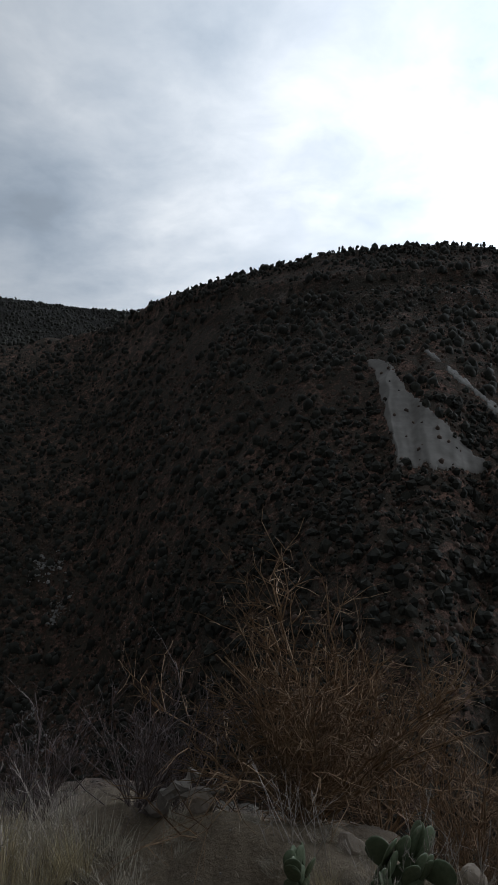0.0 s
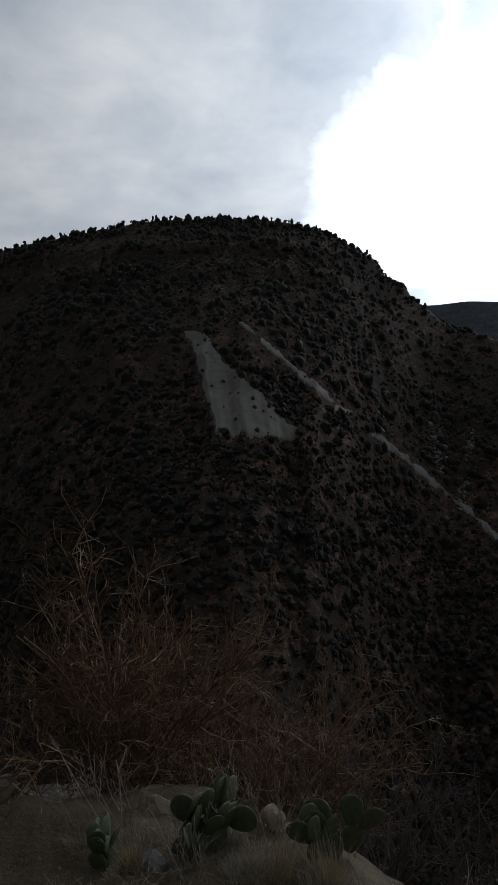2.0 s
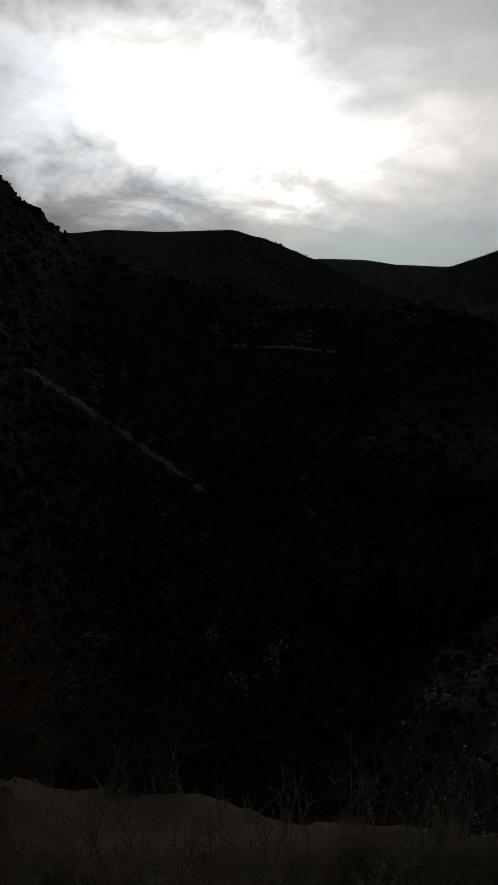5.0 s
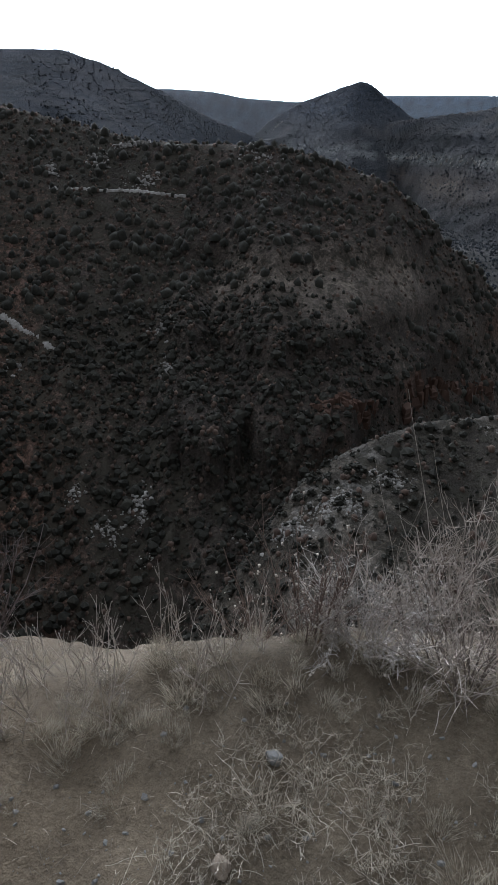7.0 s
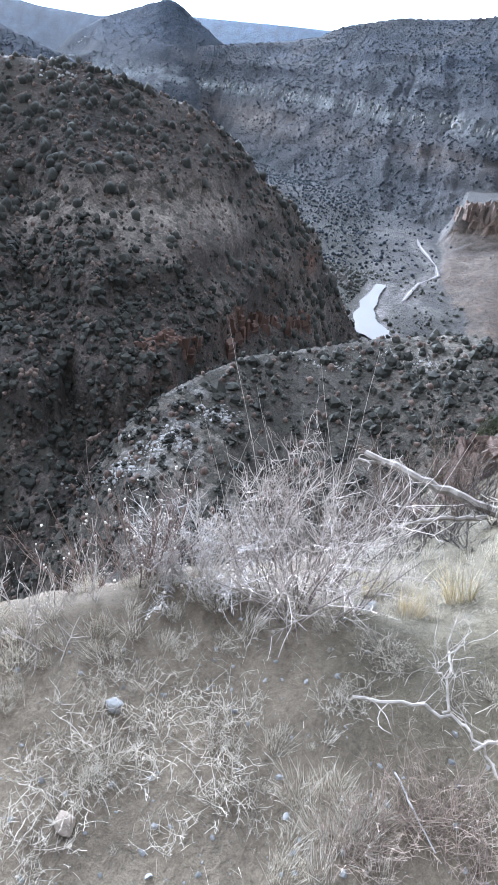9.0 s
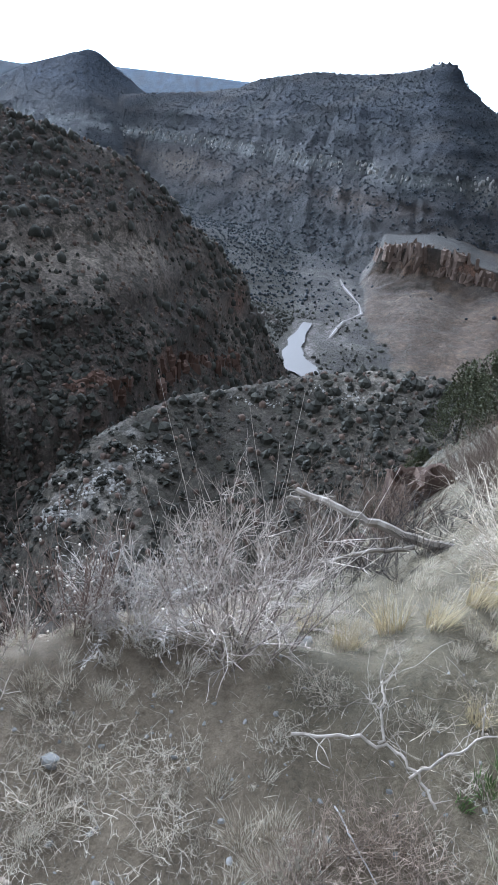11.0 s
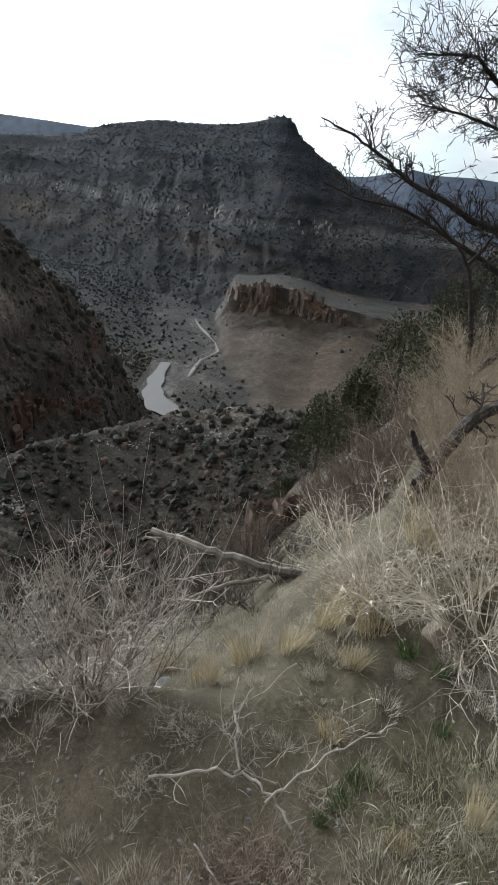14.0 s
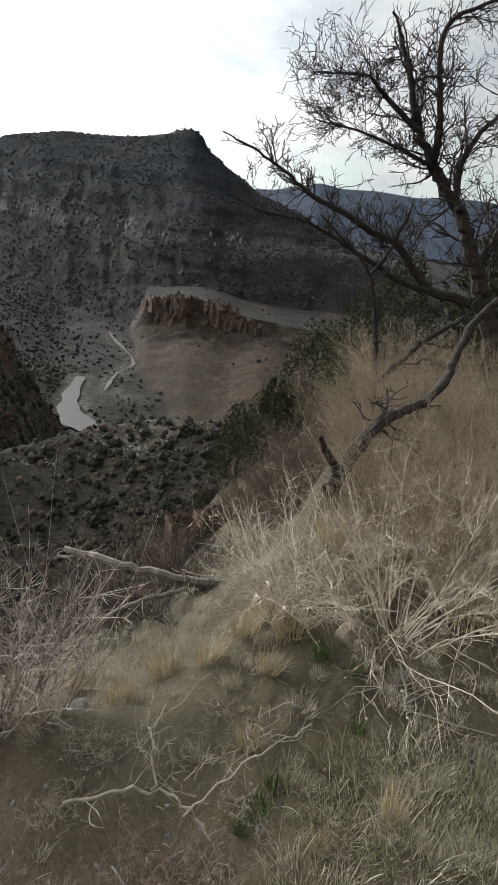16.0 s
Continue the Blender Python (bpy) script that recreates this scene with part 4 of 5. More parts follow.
def cliff(name, line, wide, mat, label, count, seed, from_top=False):
    """A broken cliff along a line of bearing, rise of its foot (or its rim) and height."""
    rs = np.random.default_rng(seed)
    root = tagged(new(name, None), label, "cliff", kind="structure")
    shapes = []
    for k in range(6):
        v, f = cliff_block(seed + k)
        ob = mesh_object("cliff_block", v, f, mat, root)
        shapes.append(ob.data)
        bpy.data.objects.remove(ob)
    for k in range(count):
        u = (k + rs.uniform(-0.4, 0.4)) / count
        b, e, tall = (float(np.interp(u, np.linspace(0, 1, len(line)), [p[n] for p in line])) for n in range(3))
        x, y, z, r = land_at(b, e)
        tall = tall * rs.uniform(0.5, 1.1)
        back = rs.uniform(-0.6, 0.9) * wide
        x, y = x * (1 + back / r), y * (1 + back / r)
        z = float(height(x, y)[0]) - (0.88 * tall if from_top else 0.0)
        ob = new("cliff_block", shapes[k % 6])
        ob.parent = root
        w = wide * rs.uniform(0.6, 1.3)
        ob.matrix_basis = pose(x, y, z, rs.normal(0, 5), rs.normal(0, 5), rs.uniform(0, 360)) @ Matrix.Diagonal((w, w * rs.uniform(0.6, 1.3), tall, 1))
    return root


cliff("mesa_cliff", [(88.1, -9.5, 16), (89.6, -9.5, 18), (91.5, -9.2, 24), (94, -9.2, 20), (95.2, -9.3, 14)], 8.0, CLIFF_RED, "weathered tan and red column cliff on the mesa rim", 40, 500, True)
cliff("lower_cliff", [(94.2, -10.6, 9), (96.5, -10.8, 11), (98.2, -11.3, 8)], 6.0, CLIFF_RED, "dark red broken cliff below the mesa rim", 20, 520)
cliff("red_cliff", [(70.5, -20.9, 7), (73, -20.3, 11), (75.5, -19.9, 12), (77.5, -19.6, 8)], 4.6, CLIFF_RUST, "rust red cliff at the foot of the shoulder", 44, 540, True)
cliff("red_cliff", [(62.5, -22.4, 5), (65, -22.0, 8), (68, -22.0, 6)], 4.2, CLIFF_RUST, "low rust red cliff above the ravine", 30, 560, True)
cliff("grey_cliff", [(78.0, -16.2, 13), (79.6, -15.6, 18), (80.6, -16.4, 13)], 6.0, CLIFF_GREY, "pale grey streaked cliff above the river", 24, 580, True)


# ---- plants, wood and stones on the overlook ----
class Tubes:
    """Collects thin tapered tubes and blades into one mesh."""

    def __init__(self, seed):
        self.rs = np.random.default_rng(seed)
        self.v, self.f, self.n = [], [], 0

    def tube(self, pts, r0, r1, sides=3):
        pts = np.asarray(pts, float)
        k = len(pts)
        tan = np.gradient(pts, axis=0)
        tan /= np.linalg.norm(tan, axis=1, keepdims=True) + 1e-9
        ref = np.array([0.31, 0.17, 0.93]) if abs(tan[0, 2]) < 0.9 else np.array([0.9, 0.3, 0.1])
        a = np.cross(tan, ref)
        a /= np.linalg.norm(a, axis=1, keepdims=True) + 1e-9
        b = np.cross(tan, a)
        ang = np.arange(sides) * 2 * math.pi / sides
        rad = np.linspace(r0, r1, k)[:, None, None]
        ring = pts[:, None, :] + rad * (np.cos(ang)[None, :, None] * a[:, None, :] + np.sin(ang)[None, :, None] * b[:, None, :])
        i = np.arange(k * sides).reshape(k, sides)
        j = np.roll(i, -1, axis=1)
        q = np.stack([i[:-1], j[:-1], j[1:], i[1:]], -1).reshape(-1, 4)
        self.v.append(ring.reshape(-1, 3)), self.f.append(q + self.n)
        self.n += k * sides

    def blade(self, root, tip, sag, wide):
        t = np.linspace(0, 1, 5)[:, None]
        mid = root + (tip - root) * t + np.array([0, 0, 1.0]) * sag * np.sin(t * math.pi * 0.9)
        side = np.cross(tip - root, self.rs.standard_normal(3))
        side /= np.linalg.norm(side) + 1e-9
        w = wide * (1 - t ** 1.5 * 0.92)
        vv = np.stack([mid - side * w, mid + side * w], 1).reshape(-1, 3)
        i = np.arange(4) * 2
        self.v.append(vv), self.f.append(np.stack([i, i + 1, i + 3, i + 2], 1) + self.n)
        self.n += 10

    def leaf(self, root, tip, wide):
        side = np.cross(tip - root, self.rs.standard_normal(3))
        side /= np.linalg.norm(side) + 1e-9
        self.v.append(np.array([root, 0.5 * (root + tip) - side * wide, tip, 0.5 * (root + tip) + side * wide]))
        self.f.append(np.array([[0, 1, 2, 3]]) + self.n)
        self.n += 4

    def lump(self, c, size):
        o = np.array([(1, 0, 0), (0, 1, 0), (-1, 0, 0), (0, -1, 0)]) * size * 0.7
        ring = np.concatenate([o * (1, 1, 0) + (0, 0, -size * 0.5), o * 1.3, o * (1, 1, 0) + (0, 0, size * 0.7)]) * (1 + 0.2 * self.rs.standard_normal((12, 1))) + c
        i = np.arange(4)
        j = (i + 1) % 4
        q = np.concatenate([np.stack([i, j, j + 4, i + 4], 1), np.stack([i + 4, j + 4, j + 8, i + 8], 1), [[8, 9, 10, 11]], [[3, 2, 1, 0]]])
        self.v.append(ring), self.f.append(q + self.n)
        self.n += 12

    def wander(self, p, d, length, bend, up=0.0, steps=6):
        pts = [np.array(p, float)]
        d = np.array(d, float) / np.linalg.norm(d)
        for _ in range(steps):
            d = d + bend * self.rs.standard_normal(3) + np.array([0, 0, up])
            d /= np.linalg.norm(d)
            pts.append(pts[-1] + d * length / steps)
        return np.array(pts), d

    def mesh(self, name, mat, parent=None):
        return mesh_object(name, np.concatenate(self.v), np.concatenate(self.f), mat, parent)


def off(rs, d, amount):
    """A direction that leaves d by a random turn."""
    v = d + amount * rs.standard_normal(3)
    return v / np.linalg.norm(v)


def bush(name, seed, stems, tall, spread, mat, twig_mat, label, thick=0.006, forks=5, fine=4, bend=0.16, up=0.05, base=0.06, heads=0.0, low=0.2, first=1):
    """A bare bush: stems from one foot, side twigs, finer twigs, seed heads if any."""
    twigs, tips = Tubes(seed + 1), Tubes(seed + 2)
    rs = np.random.default_rng(seed)
    ob = tagged(new(name, None), label, "bush")
    for _ in range(stems):
        main = Tubes(rs.integers(1, 10 ** 6))
        a = rs.uniform(0, 6.283)
        out = spread * rs.uniform(low, 1) ** 0.8
        d = np.array([math.cos(a) * out, math.sin(a) * out, 1.0])
        ln = tall * rs.uniform(0.65, 1.08) * (0.75 + 0.25 * np.linalg.norm(d))
        pts, dd = main.wander((math.cos(a) * base * rs.random(), math.sin(a) * base * rs.random(), -0.03), d, ln, bend * 0.6, up)
        th = thick * rs.uniform(0.6, 1.15)
        main.tube(pts, th, th * 0.35, 4)
        main.mesh("stem", mat, ob)
        for _ in range(forks):
            i = rs.integers(first, 6)
            q, e = twigs.wander(pts[i], off(rs, (pts[i + 1] - pts[i]) / np.linalg.norm(pts[i + 1] - pts[i]), 0.5), ln * rs.uniform(0.14, 0.40), bend, up, 3)
            twigs.tube(q, th * 0.5, th * 0.2)
            for _ in range(fine):
                k = rs.integers(1, 4)
                w, e2 = twigs.wander(q[k], off(rs, e, 0.7), ln * rs.uniform(0.07, 0.2), bend * 1.3, up, 2)
                twigs.tube(w, th * 0.28, th * 0.14)
                if rs.random() < heads:
                    tips.lump(w[-1], 0.004 * rs.uniform(0.7, 1.6))
    tagged(twigs.mesh("twiggy_crown", twig_mat, ob), kind="stuff")
    if tips.n:
        tagged(tips.mesh("seed_plume", SEED_HEAD, ob), kind="stuff")
    return ob


def tuft(name, seed, blades, tall, spread, mat, label, wide=0.0011, category="grass", patch=0.03):
    """A tuft of thin bent blades that lean with the wind, a few broken over."""
    t = Tubes(seed)
    rs = t.rs
    lean = rs.standard_normal(2) * 0.25
    for _ in range(blades):
        a, o = rs.uniform(0, 6.283), spread * rs.uniform(0.05, 1) ** 1.3
        q = patch * rs.uniform(0, 1) ** 0.5
        root = np.array([math.cos(a) * q, math.sin(a) * q, 0])
        ln = tall * rs.uniform(0.3, 1.1) * rs.uniform(0.6, 1)
        a2 = a + rs.normal(0, 0.9)
        d = np.array([math.cos(a2) * o + lean[0], math.sin(a2) * o + lean[1], 1.0 if rs.random() > 0.15 else 0.25])
        d /= np.linalg.norm(d)
        t.blade(root - (0, 0, 0.01), root + d * ln, 0.16 * ln * o * rs.uniform(0.2, 1.4), wide * rs.uniform(0.5, 1.5))
    return tagged(t.mesh(name, mat), label, category)


def forb(name, seed, stems, tall, mat, label):
    """A small dead plant: short curling twigs, half lying on the dirt."""
    t = Tubes(seed)
    rs = t.rs
    for _ in range(stems):
        a = rs.uniform(0, 6.283)
        d = np.array([math.cos(a), math.sin(a), rs.uniform(0.05, 2.2)])
        pts, e = t.wander((0.05 * rs.standard_normal(), 0.05 * rs.standard_normal(), 0.0), d, tall * rs.uniform(0.4, 1.1), 0.22, -0.02, 5)
        pts[:, 2] = np.maximum(pts[:, 2], 0.002)
        t.tube(pts, 0.0009, 0.0005)
        for _ in range(3):
            i = rs.integers(1, 5)
            q, _e = t.wander(pts[i], off(rs, e, 0.8), tall * rs.uniform(0.1, 0.3), 0.35, 0.0, 3)
            q[:, 2] = np.maximum(q[:, 2], 0.002)
            t.tube(q, 0.0008, 0.0005)
    return tagged(t.mesh(name, mat), label, "dead plant")


def weed(name, seed, stalks, tall, spread, mat, label, heads=0.5, side=6, reach=1.0, thick=1.0):
    """Dry weed stalks with a few side twigs that carry pale seed heads."""
    h, tw = Tubes(seed + 1), Tubes(seed + 2)
    rs = np.random.default_rng(seed)
    ob = tagged(new(name, None), label, "weed")
    for _ in range(stalks):
        t = Tubes(rs.integers(1, 10 ** 6))
        a = rs.uniform(0, 6.283)
        d = np.array([math.cos(a) * spread * rs.random(), math.sin(a) * spread * rs.random(), 1])
        pts, e = t.wander((0.05 * rs.standard_normal(), 0.05 * rs.standard_normal(), -0.02), d, tall * rs.uniform(0.45, 1.05), 0.07, 0.02)
        t.tube(pts, 0.0022 * thick, 0.001 * thick)
        for _ in range(side):
            i = rs.integers(2, 6)
            q, e2 = tw.wander(pts[i], off(rs, e, 0.45), tall * reach * rs.uniform(0.08, 0.24), 0.1, 0.08, 4)
            tw.tube(q, 0.0013, 0.0006)
            if rs.random() < heads:
                for _ in range(2):
                    h.lump(q[-1] + 0.005 * rs.standard_normal(3), 0.0026 * rs.uniform(0.6, 1.4))
        t.mesh("stalk", mat, ob)
    tagged(tw.mesh("twiggy_crown", mat, ob), kind="stuff")
    if h.n:
        tagged(h.mesh("seed_plume", SEED_HEAD, ob), kind="stuff")
    return ob


def on_land(x, y, turn=0.0, size=1.0, sink=0.0, tip=0.0):
    m = pose(x, y, float(height(x, y)[0]) - sink, tip, 0, turn)
    return m @ Matrix.Diagonal((size, size, size, 1))


def put(ob, x, y, turn=0.0, size=1.0, sink=0.0):
    ob.matrix_basis = on_land(x, y, turn, size, sink)
    return ob


def polar(b, r):
    return r * math.sin(radians(b)), r * math.cos(radians(b))


rnd = random.Random(5)


def copies(ob, places, group):
    """The first place for the thing itself, copies for the rest."""
    tagged(ob, group=group)
    where = np.array([p[:2] for p in places], float)
    for k, ((x, y, size), z) in enumerate(zip(places, height(where[:, 0], where[:, 1]))):
        m = pose(x, y, float(z), 0, 0, rnd.uniform(0, 360)) @ Matrix.Diagonal((size, size, size, 1))
        if k == 0:
            ob.matrix_basis = m
        else:
            copy_thing(ob, m)


# bushes on the rim towards the dark hill
put(bush("bare_bush", 11, 34, 0.98, 1.05, TWIG_BROWN, TWIG_BROWN, "large leafless brown thorn bush on the rim", 0.008, 12, 8, 0.26), 0.32, 3.15)
put(bush("bare_bush", 12, 26, 0.85, 1.1, TWIG_BROWN, TWIG_BROWN, "leafless dark brown bush with spreading twigs", 0.0065, 11, 8, 0.26), 1.10, 3.05, 40)
put(bush("bare_bush", 13, 18, 0.9, 0.8, TWIG_BROWN, TWIG_BROWN, "low leafless brown bush below the rim", 0.0065, 9, 6, 0.26), 0.80, 3.9, 80)
grey = bush("twiggy_shrub", 14, 24, 0.46, 0.85, DUSK_TWIG, DUSK_TWIG, "small violet-brown leafless shrub with fine twigs", 0.004, 6, 5, 0.2)
copies(grey, [(-0.42, 2.95, 1.15), (1.28, 2.52, 1.0), (1.55, 2.2, 0.9), (-0.15, 3.1, 0.9), (-0.9, 3.1, 0.9)], "small shrubs on the rim")

# bushes on the rim towards the river
put(bush("grey_bush", 21, 56, 0.46, 0.70, STEM_GREY, TWIG_GREY, "bushy pale grey leafless shrub at the dirt edge", 0.0034, 9, 5, 0.14, 0.03, 0.19, low=0.05, first=2), *polar(79, 2.12))
put(bush("grey_bush", 22, 50, 0.28, 0.95, TWIG_GREY, PALE_TWIG, "low spreading grey shrub with tangled pale twigs", 0.0026, 8, 5, 0.24, 0.04, 0.1, 0.1), *polar(69.5, 2.1))
put(bush("red_stemmed_shrub", 23, 22, 0.42, 0.6, RED_TWIG, RED_TWIG, "slender reddish-brown stems with few twigs", 0.0035, 5, 3, 0.1, 0.03, 0.08, 0.2), *polar(64.5, 2.15))
put(bush("red_stemmed_shrub", 24, 14, 0.36, 0.7, RED_TWIG, RED_TWIG, "thin reddish stems with pale seed heads", 0.003, 5, 3, 0.1, 0.03, 0.08, 0.2), *polar(60.0, 2.2))
put(bush("straggly_bush", 25, 40, 0.66, 1.1, CREAM_TWIG, CREAM_TWIG, "straggly pale bush of long arching dry stems", 0.0036, 9, 5, 0.2, -0.015, 0.12, 0.10, 0.3, first=2), 2.45, -0.98, 20)
put(bush("straggly_bush", 26, 40, 0.45, 1.25, CREAM_TWIG, CREAM_TWIG, "low pale bush of arching dry stems", 0.0032, 8, 5, 0.22, -0.04, 0.1, 0.05, 0.3), 2.62, -0.60, 70)
tan = bush("tan_brush", 27, 36, 0.66, 0.8, BANK_TWIG, BANK_TWIG, "dense tan leafless brush on the grassy bank", 0.0032, 9, 5, 0.22, 0.03, 0.16)
copies(tan, [(3.35, -1.75, 0.9), (3.8, -1.95, 1.05), (3.2, -2.0, 0.9), (4.3, -1.75, 1.1), (4.2, -2.3, 1.15), (4.9, -2.2, 1.1), (5.4, -2.6, 1.2), (3.6, -2.4, 1.0), (4.8, -2.9, 1.1), (5.9, -2.4, 1.1), (5.0, -1.45, 0.7), (5.4, -1.75, 0.9), (5.8, -1.9, 1.1), (6.4, -2.1, 1.2)] + [(*polar(rnd.uniform(106.5, 119), rnd.uniform(3.1, 5.2)), rnd.uniform(0.6, 0.95)) for _ in range(20)], "tan brush on the bank")
brown = bush("brown_brush", 28, 24, 0.95, 0.9, BRUSH, BRUSH, "brown leafless brush on the slope below the rim", 0.008, 6, 3, 0.2, 0.0, 0.2)
copies(brown, [(4.6, 0.1, 0.8), (6.5, -0.3, 0.9), (7.0, -1.5, 0.8), (8.6, -0.6, 0.8), (9.0, -1.9, 0.8), (10.5, -0.5, 0.9), (11.0, -2.4, 0.9), (13.5, -2.4, 1.0), (14.5, -0.8, 1.0), (5.8, 0.6, 0.9), (7.6, 0.6, 1.1), (4.2, -0.9, 0.7), (16.0, -3.0, 1.0), (12.0, 0.4, 1.0), (4.3, -1.05, 0.5), (4.8, -1.2, 0.55), (5.6, -1.4, 0.6), (3.9, -0.7, 0.55), (4.4, -0.2, 0.6), (4.9, -0.2, 0.8), (6.0, -1.3, 0.7), (5.2, -1.1, 0.55), (7.6, -2.0, 0.8), (6.6, -1.7, 0.9)] + [(*polar(rnd.uniform(95, 105), rnd.uniform(4.2, 8.5)), rnd.uniform(0.35, 0.6)) for _ in range(22)], "brown brush below the rim")
dark = bush("thorny_tangle", 29, 20, 0.62, 1.2, BARK, BARK, "dark thorny tangle of fallen branches", 0.006, 8, 4, 0.22, -0.02, 0.2)
copies(dark, [(3.45, -0.10, 0.6), (3.4, 0.25, 0.55), (3.8, -0.45, 0.5), (3.5, -0.55, 0.5), (3.0, -0.15, 0.4), (3.6, 0.0, 0.6), (3.9, 0.1, 0.85), (3.3, -0.3, 0.55), (3.2, 0.1, 0.45), (4.1, -0.3, 0.9)], "fallen thorny branches")

# dry weeds with seed heads
stalk = weed("dry_weed", 31, 14, 0.42, 0.55, TWIG_GREY, "dry weed stalks with pale seed heads", 0.35)
copies(stalk, [(0.22, 2.55, 0.9), (0.62, 2.38, 0.8), (0.74, 2.25, 0.9), (0.95, 1.80, 0.8), (1.2, 1.62, 0.8), (1.42, 1.36, 0.85), (1.6, 1.22, 0.75), (1.5, 1.02, 0.95), (1.28, 1.45, 0.9), (1.05, 1.72, 1.0), (1.72, 1.0, 0.7), (1.85, 0.85, 0.8), (-0.6, 2.55, 1.0), (-0.8, 2.4, 1.0), (-0.95, 2.6, 1.1), (0.45, 2.2, 0.7), (0.8, 1.65, 0.8), (0.9, 1.5, 0.8), (1.1, 1.4, 0.8), (1.0, 1.55, 0.7), (1.25, 1.2, 0.8)], "dry weeds on the rim")
tall_stem = weed("tall_dry_stem", 33, 1, 1.15, 0.22, TWIG_GREY, "single tall dry flower stalk", 0.1, 3, 0.35, 0.75)
copies(tall_stem, [(*polar(74.5, 2.7), 1.0), (*polar(78, 2.8), 1.05), (*polar(84, 2.6), 0.95), (*polar(87, 2.7), 0.85), (*polar(70, 2.6), 0.8), (*polar(81, 2.9), 1.0), (*polar(76.5, 2.75), 0.8), (*polar(86, 2.9), 0.9), (*polar(72, 2.5), 0.7)], "tall dry stalks")

# grass
pale = [tuft("dry_grass_tuft", 41 + k, 80, 0.15, 1.2, STRAW, "tuft of bleached dry grass on bare dirt", 0.0011, patch=0.05) for k in range(4)]
spots = [[], [], [], []]
for k in range(76):
    b = rnd.uniform(-30, 122)
    r = rnd.uniform(0.9, 1.0) * np.interp(b, [c[0] for c in RIM], [min(c[1], 4.5) for c in RIM]) * rnd.choice([0.55, 0.72, 0.85, 0.95, 1.0, 1.03, 1.05])
    spots[k % 4].append((*polar(b, r), rnd.uniform(0.25, 0.65)))
for b, r, s in [(86, 1.33, 1.3), (88, 1.38, 1.2), (84, 1.30, 1.1), (61, 1.48, 0.9), (60.5, 1.4, 0.8), (72, 1.5, 0.8), (74, 1.48, 0.7), (-14, 2.45, 1.5), (-17, 2.4, 1.5), (-11, 2.45, 1.3), (-15, 2.3, 1.4), (12, 2.3, 1.2), (20, 2.1, 1.2), (45, 1.7, 1.4), (41, 1.72, 1.4), (48, 1.72, 1.2), (37, 1.75, 1.3), (53, 1.78, 1.1), (33, 1.78, 1.2), (57, 1.82, 1.0), (29, 1.85, 1.3), (43, 1.66, 1.2), (50, 1.7, 1.2), (64, 1.85, 1.1), (67, 1.95, 1.1), (72, 2.05, 1.1), (85, 2.1, 0.9), (88, 2.25, 1.0), (91, 2.35, 1.1), (94, 2.45, 1.1), (97, 2.6, 1.1), (89, 2.7, 1.2), (93, 2.8, 1.2), (86, 2.5, 1.2)]:
    spots[rnd.randrange(4)].append((*polar(b, r), s))
for ob, where in zip(pale, spots):
    copies(ob, where, "dry grass tufts")
gold = [tuft("golden_grass_clump", 51 + k, 200, 0.50, 0.75, GOLD_GRASS, "tall golden dry grass clump", 0.0019, patch=0.11) for k in range(2)]
copies(gold[0], [(1.55, -0.50, 0.25), (1.58, -0.55, 0.22), (2.72, -1.05, 0.95), (2.82, -1.42, 1.0), (2.36, -1.14, 0.85), (2.75, -1.25, 0.9), (2.5, -1.62, 0.9), (3.0, -1.2, 0.8)], "golden grass clumps")
copies(gold[1], [(2.55, -1.36, 1.0), (2.9, -1.6, 1.1), (3.1, -0.9, 0.7), (2.8, -1.3, 0.6), (-0.62, 2.35, 0.55), (-0.72, 2.28, 0.6), (-0.8, 2.45, 0.6), (-0.52, 2.42, 0.45), (0.72, 2.1, 0.35), (0.86, 2.05, 0.4), (0.3, 2.3, 0.35), (1.63, -0.72, 0.3), (1.9, -0.35, 0.3), (2.25, 0.05, 0.4), (2.35, -0.1, 0.45), (2.3, -0.25, 0.4), (2.45, -0.4, 0.5), (2.2, -0.45, 0.35), (2.5, 0.2, 0.4), (2.4, -0.55, 0.45)], "golden grass clumps")
bank = tuft("bank_grass", 59, 150, 0.27, 1.05, STRAW, "dry bunch grass on the brushy bank", 0.0014, patch=0.12)
where = []
for _ in range(40):
    b = rnd.uniform(84, 119)
    where.append((*polar(b, rnd.uniform(2.25, 3.1)), rnd.uniform(0.35, 0.65)))
for _ in range(78):
    b = rnd.uniform(-6, 84)
    where.append((*polar(b, np.interp(b, [c[0] for c in RIM], [c[1] for c in RIM]) * rnd.uniform(0.96, 1.12)), rnd.uniform(0.3, 0.6)))
for _ in range(30):
    b = rnd.uniform(22, 62)
    where.append((*polar(b, np.interp(b, [c[0] for c in RIM], [c[1] for c in RIM]) * rnd.uniform(0.84, 1.0)), rnd.uniform(0.3, 0.5)))
where += [(1.31, 0.17, 0.6), (1.26, 0.21, 0.55), (1.35, 0.10, 0.6), (1.22, 0.14, 0.6), (1.26, 0.02, 0.5), (1.26, 0.67, 0.38), (1.30, 0.66, 0.4), (1.22, 0.70, 0.35)]
copies(bank, where, "bunch grass on the bank")
short = [tuft("short_grass", 56 + k, 150, 0.12, 1.7, m, "short matted yellow-grey grass patch", 0.0014, patch=0.13) for k, m in enumerate((OLIVE_GRASS, STRAW, DULL_STRAW))]
for k, ob in enumerate(short):
    copies(ob, [(rnd.uniform(1.30, 1.85), rnd.uniform(-1.5, -0.40), rnd.uniform(0.5, 1.0)) for _ in range(36)], "short grass")
